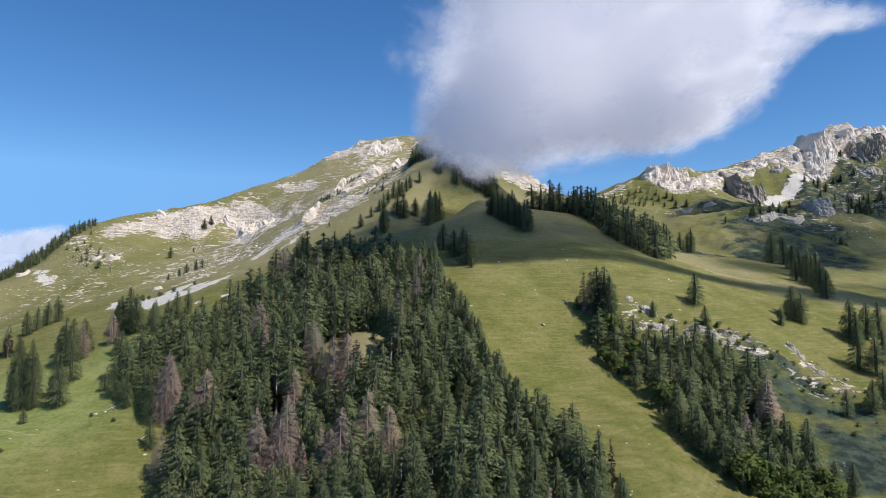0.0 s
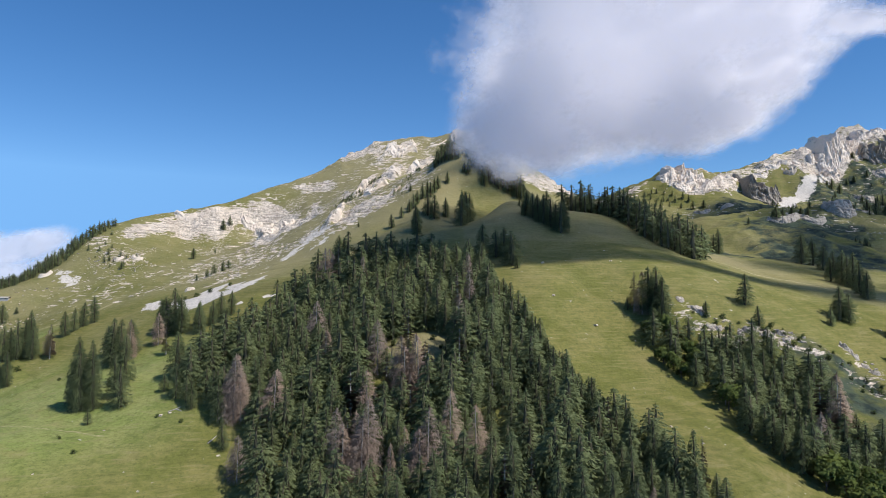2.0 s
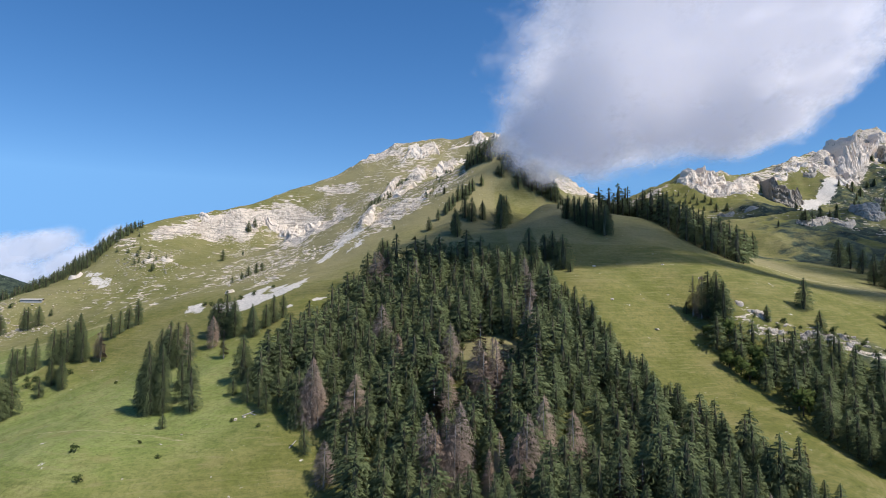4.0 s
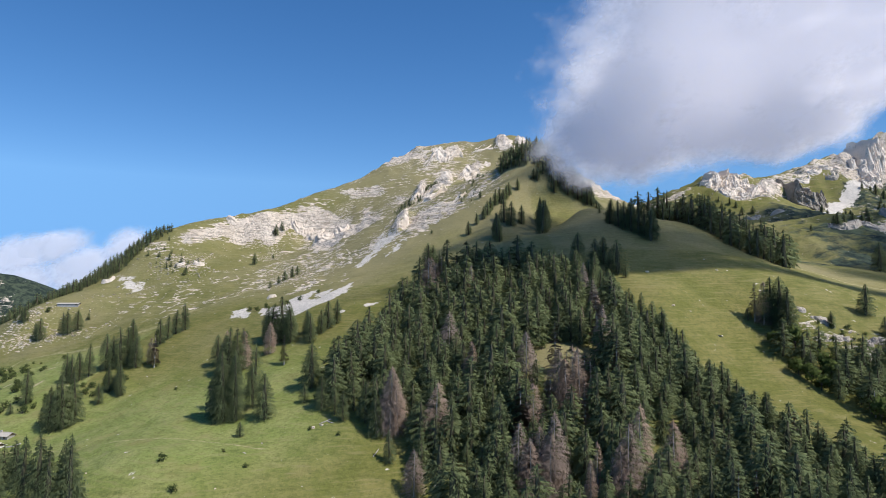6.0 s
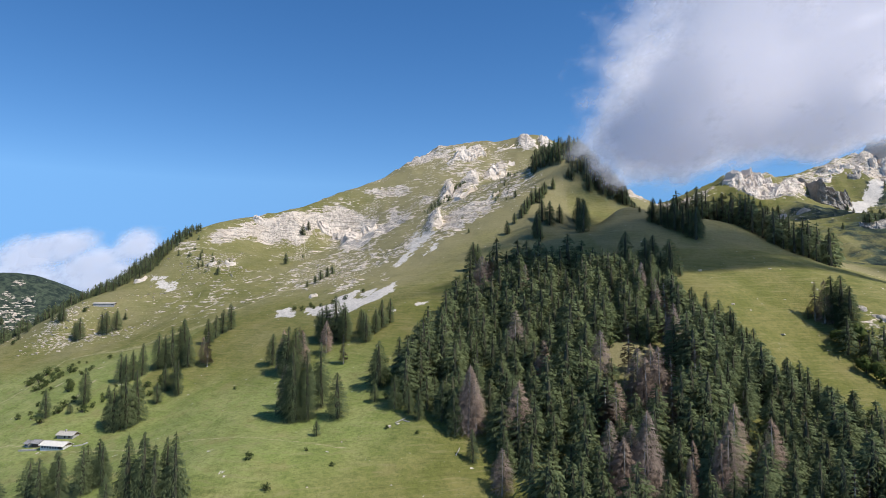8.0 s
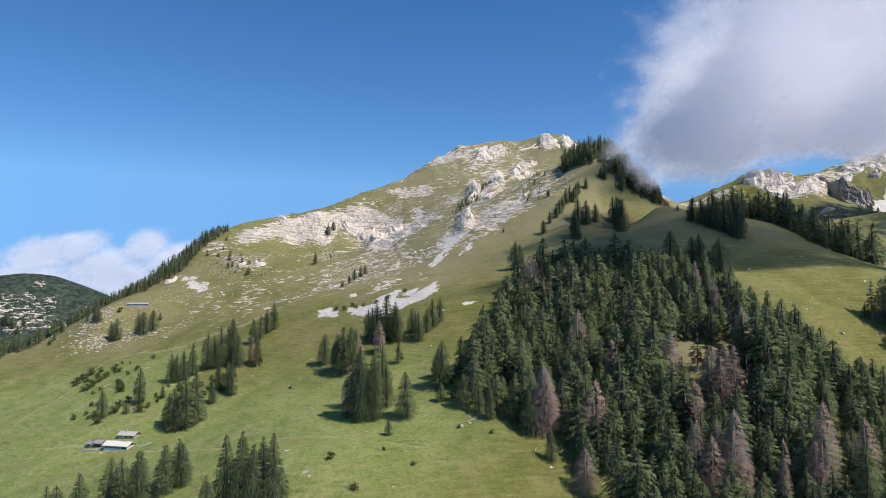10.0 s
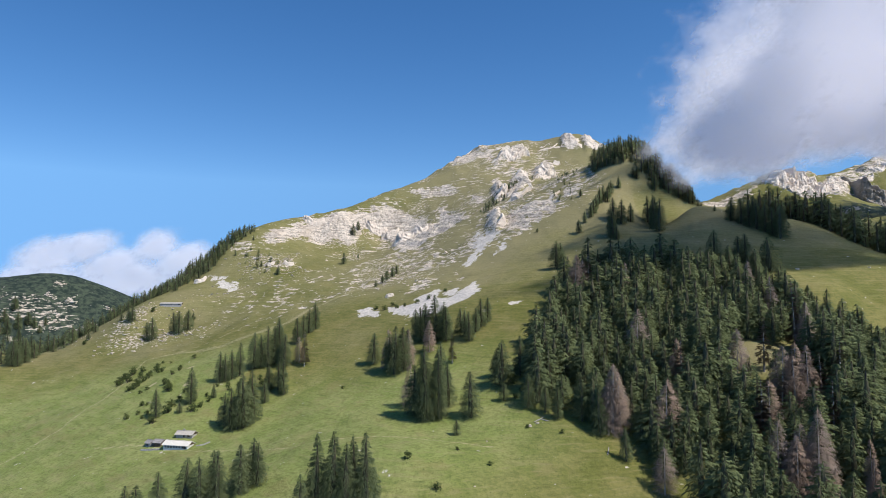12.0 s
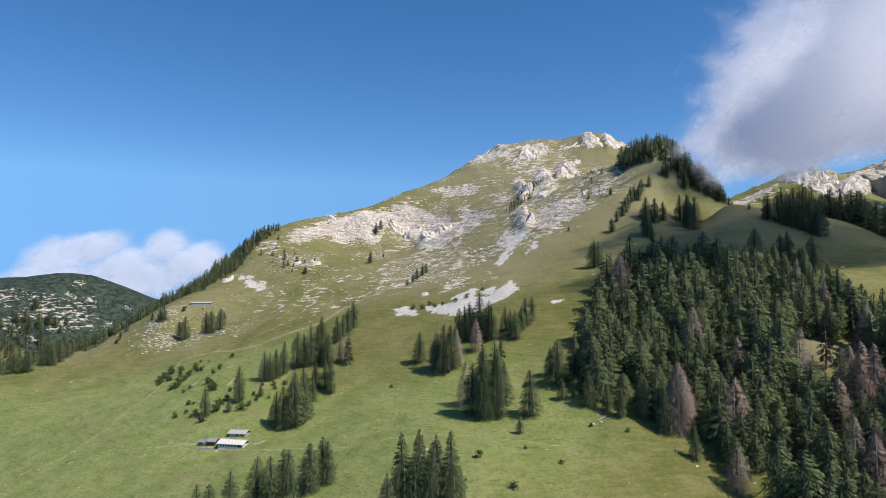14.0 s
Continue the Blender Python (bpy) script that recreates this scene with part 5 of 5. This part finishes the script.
for rx, ry, rw, rh in PEAK_CRAGS:
    crag(rx, ry, rw, rh, BRIGHT_LIMESTONE, "white limestone crag on the far ridge", "crags of the far ridge", ROCK_RNG, 0.16)


def build_stones(name, areas, count, low, high, label, seed, gather=False):
    rng = random.Random(seed)
    shapes = [stone_shape(rng) for _ in range(12)]
    spots = []
    while len(spots) < count:
        cx, cy, rx, ry, turn = rng.choice(areas)
        a, r = rng.uniform(0, 6.28), math.sqrt(rng.random()) * 1.25
        u, v = rx * r * math.cos(a), ry * r * math.sin(a)
        c, s = math.cos(radians(turn)), math.sin(radians(turn))
        spots.append((cx + u * c - v * s, cy + u * s + v * c))
    xy = np.array(spots)
    if gather:
        xy = xy[fractal(xy[:, 0] + 40, xy[:, 1], 32, 4) > 0.49]
    zs = ground(xy[:, 0], xy[:, 1])
    verts, faces = [], []
    for (x, y), z in zip(xy, zs):
        p, q = rng.choice(shapes)
        p = p * (1.25, 1.0, 0.55)
        k = low + (high - low) * rng.random() ** 3
        a = rng.uniform(0, 6.28)
        base = len(verts)
        for vx, vy, vz in p:
            verts.append((x + k * (vx * math.cos(a) - vy * math.sin(a)), y + k * (vx * math.sin(a) + vy * math.cos(a)), z + k * (vz + 0.25)))
        faces += [tuple(i + base for i in f) for f in q]
    ob = mesh_object(name, verts, faces, LIMESTONE)
    return tagged(ob, label, "stones", kind="stuff")


build_stones("scattered_stones", STONY_SPOTS[:11] + [(-230, 560, 40, 40, 0), (-190, 580, 40, 50, 0), (-270, 620, 50, 40, 0), (-120, 620, 50, 60, 0), (-395, 520, 45, 18, 10), (-420, 535, 45, 20, 10), (-330, 585, 50, 40, 0)], 3600, 0.2, 1.15, "pale stones strewn over the rocky turf", 3, True)
build_stones("gully_stones", [(110, 306, 22, 8, -20), (152, 292, 18, 8, -30)], 120, 0.2, 0.9, "small pale stones beside the gully wood", 4)


def build_blocks(name, spans, count, low, high, material, label, seed):
    """Broken blocks lying thick over the bare beds of rock (from x, y to x, y, half width)."""
    rng = random.Random(seed)
    shapes = [stone_shape(rng) for _ in range(16)]
    weights = [(math.hypot(bx - ax, by - ay) + w) * (w + 5) for ax, ay, bx, by, w in spans]
    spots = []
    for ax, ay, bx, by, w in rng.choices(spans, weights, k=count):
        f, a, r = rng.random(), rng.uniform(0, 6.28), (w + 5) * math.sqrt(rng.random())
        spots.append((ax + (bx - ax) * f + r * math.cos(a), ay + (by - ay) * f + r * math.sin(a)))
    xy = np.array(spots)
    # the blocks gather in bands and leave others bare
    keep = fractal(xy[:, 0], xy[:, 1], 16, 3) > 0.44
    xy = xy[keep]
    zs = ground(xy[:, 0], xy[:, 1])
    verts, faces = [], []
    for (x, y), z in zip(xy, zs):
        p, q = rng.choice(shapes)
        k = low + (high - low) * rng.random() ** 3
        m = Matrix.Rotation(rng.uniform(-0.5, 0.5), 3, "Z") @ Matrix.Rotation(rng.uniform(-0.3, 0.5), 3, "X") @ Matrix.Rotation(rng.uniform(-0.3, 0.3), 3, "Y")
        base = len(verts)
        for v in p:
            w = m @ Vector((v[0] * 1.5 * k, v[1] * k, v[2] * 0.95 * k))
            verts.append((x + w.x, y + w.y, z + w.z + 0.15 * k))
        faces += [tuple(i + base for i in f) for f in q]
    ob = mesh_object(name, verts, faces, material)
    return tagged(ob, label, "rocks", kind="stuff")


CLIFF_SPANS = [(-340, 735, -270, 770, 16), (-270, 775, -225, 770, 16), (-232, 770, -205, 690, 16), (-205, 760, -175, 680, 14), (-205, 822, -160, 798, 8), (-165, 885, -110, 885, 14), (-112, 590, -75, 580, 18),
               (-172, 740, -148, 675, 12), (-180, 600, -165, 565, 8), (-190, 520, -182, 475, 8), (-60, 885, 40, 880, 5)]
build_blocks("cliff_blocks", CLIFF_SPANS, 1000, 0.3, 1.2, BRIGHT_LIMESTONE, "broken pale limestone blocks of the rock face", 12)
build_blocks("ridge_blocks", WHITE_BODIES[:7], 900, 0.6, 2.0, BRIGHT_LIMESTONE, "shattered white limestone of the far ridge", 13)
build_blocks("far_blocks", FAR_BODIES, 300, 0.6, 2.4, LIMESTONE, "pale rocks among the scrub of the far mountain", 15)
build_blocks("gully_blocks", GULLY_BODIES, 160, 0.25, 1.0, WORN_LEDGE, "broken grey limestone beside the gully", 14)
BOULDERS = [(32, 376, 1.6), (30, 330, 1.4), (48, 318, 1.5), (-135, 259, 1.2), (-132, 260, 0.9), (-152, 250, 0.6), (70, 372, 1.0), (56, 240, 0.8), (62, 226, 0.7), (-158, 217, 0.5), (-205, 228, 0.5)]
for rx, ry, rs in BOULDERS:
    p, q = stone_shape(ROCK_RNG)
    ob = tagged(new("boulder", mesh_data("boulder", p.tolist(), q, LIMESTONE)), "pale boulder lying in the pasture grass", "rock", "boulders of the pasture")
    ob.matrix_basis = pose(rx, ry, ground_at(rx, ry) + 0.15 * rs, 5, 8, ROCK_RNG.uniform(0, 360))
    ob.scale = (rs * 0.75, rs * 0.6, rs * 0.45)

# ---- alpine huts ----
WHITEWASH = plain_material("whitewashed_wall", (0.52, 0.50, 0.46), (0.72, 0.70, 0.66), 1.2, 0.9)
TIN_ROOF = plain_material("weathered_tin_roof", (0.60, 0.55, 0.47), (0.76, 0.70, 0.60), 0.9, 0.8, 0.2, 0.0, (4, 1, 1))
OLD_ROOF = plain_material("bleached_shingle_roof", (0.36, 0.32, 0.27), (0.52, 0.47, 0.40), 1.2, 0.9, 0.4, 0.0, (4, 1, 1))
SHINGLES = plain_material("grey_shingles", (0.22, 0.20, 0.185), (0.36, 0.33, 0.31), 2.2, 0.9, 0.6)
STONEWORK = plain_material("dry_stone", (0.25, 0.24, 0.225), (0.45, 0.43, 0.40), 2.5, 0.95, 0.9)
PLANKS = plain_material("brown_planks", (0.075, 0.05, 0.035), (0.15, 0.105, 0.075), 2.0, 0.85, 0.5, 0.0, (6, 6, 0.6))
DARK_GLASS = plain_material("dim_window_glass", (0.015, 0.017, 0.02), (0.035, 0.038, 0.04), 1.0, 0.12, 0.0)


def box_mesh(name, x0, x1, y0, y1, z0, z1, material, bevel=0.0):
    bm = bmesh.new()
    bmesh.ops.create_cube(bm, size=1)
    for v in bm.verts:
        v.co = Vector((x0 if v.co.x < 0 else x1, y0 if v.co.y < 0 else y1, z0 if v.co.z < 0 else z1))
    if bevel:
        bmesh.ops.bevel(bm, geom=bm.edges[:], offset=bevel, segments=1, affect="EDGES")
    me = bpy.data.meshes.new(name)
    bm.to_mesh(me)
    bm.free()
    me.materials.append(material)
    return me


def gable_wall(name, length, width, eave, ridge, material, deep=2.0):
    """Walls with pointed ends, standing deep enough to meet the slope."""
    x, y = length / 2, width / 2
    verts = [(s * x, t * y, z) for s in (-1, 1) for t, z in ((-1, -deep), (1, -deep), (1, eave), (0, ridge), (-1, eave))]
    faces = [(4, 3, 2, 1, 0), (5, 6, 7, 8, 9), (0, 1, 6, 5), (1, 2, 7, 6), (2, 3, 8, 7), (3, 4, 9, 8), (4, 0, 5, 9)]
    return mesh_data(name, verts, faces, material)


def roof_slope(name, length, width, eave, ridge, side, material, over=0.6, thick=0.16):
    """One pitch of a roof, a slab that overhangs the walls."""
    x, y = length / 2 + over, width / 2
    fall = (ridge - eave) / y
    ye, ze = y + over, eave - fall * over
    verts = []
    for lift in (0.03, 0.03 + thick):
        verts += [(-x, 0, ridge + lift), (x, 0, ridge + lift), (x, side * ye, ze + lift), (-x, side * ye, ze + lift)]
    faces = [(0, 1, 2, 3), (7, 6, 5, 4), (0, 4, 5, 1), (1, 5, 6, 2), (2, 6, 7, 3), (3, 7, 4, 0)]
    return mesh_data(name, verts, faces, material)


def hut(x, y, turn, length, width, eave, ridge, wall, roof, label, windows=0, door=True, chimney=False):
    root = new("alpine_hut")
    root.matrix_basis = pose(x, y, ground_at(x, y) + 0.3, 0, 0, turn)
    tagged(root, label, "house", "huts of the alp")
    part("wall", gable_wall("hut_wall", length, width, eave, ridge, wall, 3.0), root)
    for side in (-1, 1):
        part("roof", roof_slope("roof_slope", length, width, eave, ridge, side, roof), root)
    part("ridge_cap", box_mesh("ridge_cap", -length / 2 - 0.6, length / 2 + 0.6, -0.18, 0.18, ridge + 0.16, ridge + 0.28, roof), root)
    part("gable_boards", mesh_data("gable_boards", [(length / 2 + 0.04, -width / 2, eave - 0.1), (length / 2 + 0.04, width / 2, eave - 0.1), (length / 2 + 0.04, 0, ridge - 0.05),
                                                    (length / 2 + 0.12, -width / 2, eave - 0.1), (length / 2 + 0.12, width / 2, eave - 0.1), (length / 2 + 0.12, 0, ridge - 0.05)],
                                   [(0, 2, 1), (3, 4, 5), (0, 1, 4, 3), (1, 2, 5, 4), (2, 0, 3, 5)], PLANKS), root, "dark brown gable boarding")
    for i in range(windows):
        wx = -length / 2 + length * (i + 0.8) / (windows + 0.6)
        win = part("window", box_mesh("window_frame", wx - 0.42, wx + 0.42, -width / 2 - 0.07, -width / 2 + 0.1, eave - 1.35, eave - 0.45, PLANKS), root)
        part("pane", box_mesh("window_pane", wx - 0.34, wx + 0.34, -width / 2 - 0.09, -width / 2 - 0.05, eave - 1.27, eave - 0.53, DARK_GLASS), win)
    if door:
        part("door", box_mesh("hut_door", length / 2 - 2.2, length / 2 - 1.1, -width / 2 - 0.06, -width / 2 + 0.1, -0.3, eave - 0.35, PLANKS), root, "brown plank door")
    if chimney:
        part("chimney", box_mesh("hut_chimney", -1.5, -0.8, -0.35, 0.35, ridge - 0.4, ridge + 1.0, STONEWORK, 0.05), root, "stone chimney")
    return root


hut(-285.5, 299, -14, 12.2, 5.0, 1.15, 2.35, WHITEWASH, TIN_ROOF, "long whitewashed alp barn with a pale tin roof", 8)
hut(-286.5, 310, -10, 8.0, 4.4, 0.9, 2.0, STONEWORK, OLD_ROOF, "low stone hut with a bleached shingle roof behind the barn", 1, True, True)
hut(-296, 303.5, -14, 3.6, 3.6, 1.1, 2.0, PLANKS, SHINGLES, "small wooden shed beside the whitewashed barn", 0)
hut(-300.5, 304.5, -30, 2.8, 3.0, 1.0, 1.9, STONEWORK, SHINGLES, "tiny stone shed with a grey roof", 0)
hut(-400, 561, 4, 17.0, 5.0, 0.8, 1.6, STONEWORK, OLD_ROOF, "low stone cowshed with a pale roof on the shoulder", 0)


def stone_wall(points, height, label):
    """A dry-stone wall of separate blocks along the points."""
    root = new("stone_wall")
    (x0, y0) = points[0]
    root.location = (x0, y0, ground_at(x0, y0))
    tagged(root, label, "wall")
    rng = random.Random(9)
    block = [box_mesh("wall_stone", -0.45, 0.45, -0.3, 0.3, -0.5, height * k, STONEWORK, 0.08) for k in (0.8, 1.0, 1.15)]
    for (ax, ay), (bx, by) in zip(points, points[1:]):
        n = max(1, int(math.hypot(bx - ax, by - ay) / 0.85))
        for i in range(n):
            px, py = ax + (bx - ax) * (i + 0.5) / n, ay + (by - ay) * (i + 0.5) / n
            st = part("stone", rng.choice(block), root)
            st.matrix_basis = pose(px - x0, py - y0, ground_at(px, py) - root.location.z, 0, 0, math.degrees(math.atan2(by - ay, bx - ax)) + rng.uniform(-8, 8))
    return root


stone_wall([(-303, 300.5), (-298.5, 299.5), (-294, 298.8)], 0.6, "rough dry-stone wall in front of the sheds")
stone_wall([(-277.5, 298), (-274, 298), (-272, 300)], 0.4, "low dry-stone wall at the end of the barn")

# ---- broken trunks and fallen wood ----
SNAGS = [(-52, 276, 6.5), (-47, 274, 5.0), (-89, 243, 5.5), (-86, 240, 4.0), (-83, 246, 6.0), (88, 268, 11), (-75, 243, 7), (-60, 262, 8)]
for sx, sy, sh in SNAGS:
    v, f = [], []
    r = random.Random(int(sx * 7))
    tube(v, f, [(0, 0, -0.8), (0.05, 0.02, sh * 0.4), (0.12, 0.1, sh * 0.8), (0.2, 0.05, sh)], [0.3, 0.24, 0.19, 0.08], 7)
    for b in range(7):
        a, z = r.uniform(0, 6.28), sh * r.uniform(0.35, 0.95)
        tube(v, f, [(0, 0, z), (math.cos(a) * 0.5, math.sin(a) * 0.5, z - 0.1), (math.cos(a) * 1.1, math.sin(a) * 1.1, z - 0.3)], [0.05, 0.035, 0.012], 4)
    ob = tagged(new("broken_trunk", mesh_data("snag", v, f, DEAD_BARK, True)), "bleached broken spruce trunk at the forest edge", "dead trunk", "broken trunks")
    ob.matrix_basis = pose(sx, sy, ground_at(sx, sy), 2, 3, sx)
for lx, ly, turn, length in ((-133, 261, 30, 5.0), (-130, 262, -40, 3.5), (-110, 240, 70, 5.0)):
    v, f = [], []
    tube(v, f, [(0, 0, 0), (0.05, 0, length / 2), (0, 0.05, length)], [0.22, 0.19, 0.12], 7)
    n = len(v)
    f += [tuple(range(6, -1, -1)), tuple(range(n - 7, n))]
    ob = tagged(new("fallen_log", mesh_data("log", v, f, DEAD_BARK)), "bleached fallen log lying in the meadow", "log", "fallen logs")
    slope = math.degrees(math.atan2(ground_at(lx + math.cos(radians(turn)) * length, ly + math.sin(radians(turn)) * length) - ground_at(lx, ly), length))
    ob.matrix_basis = pose(lx, ly, ground_at(lx, ly) + 0.2, 0, 90 - slope, turn)
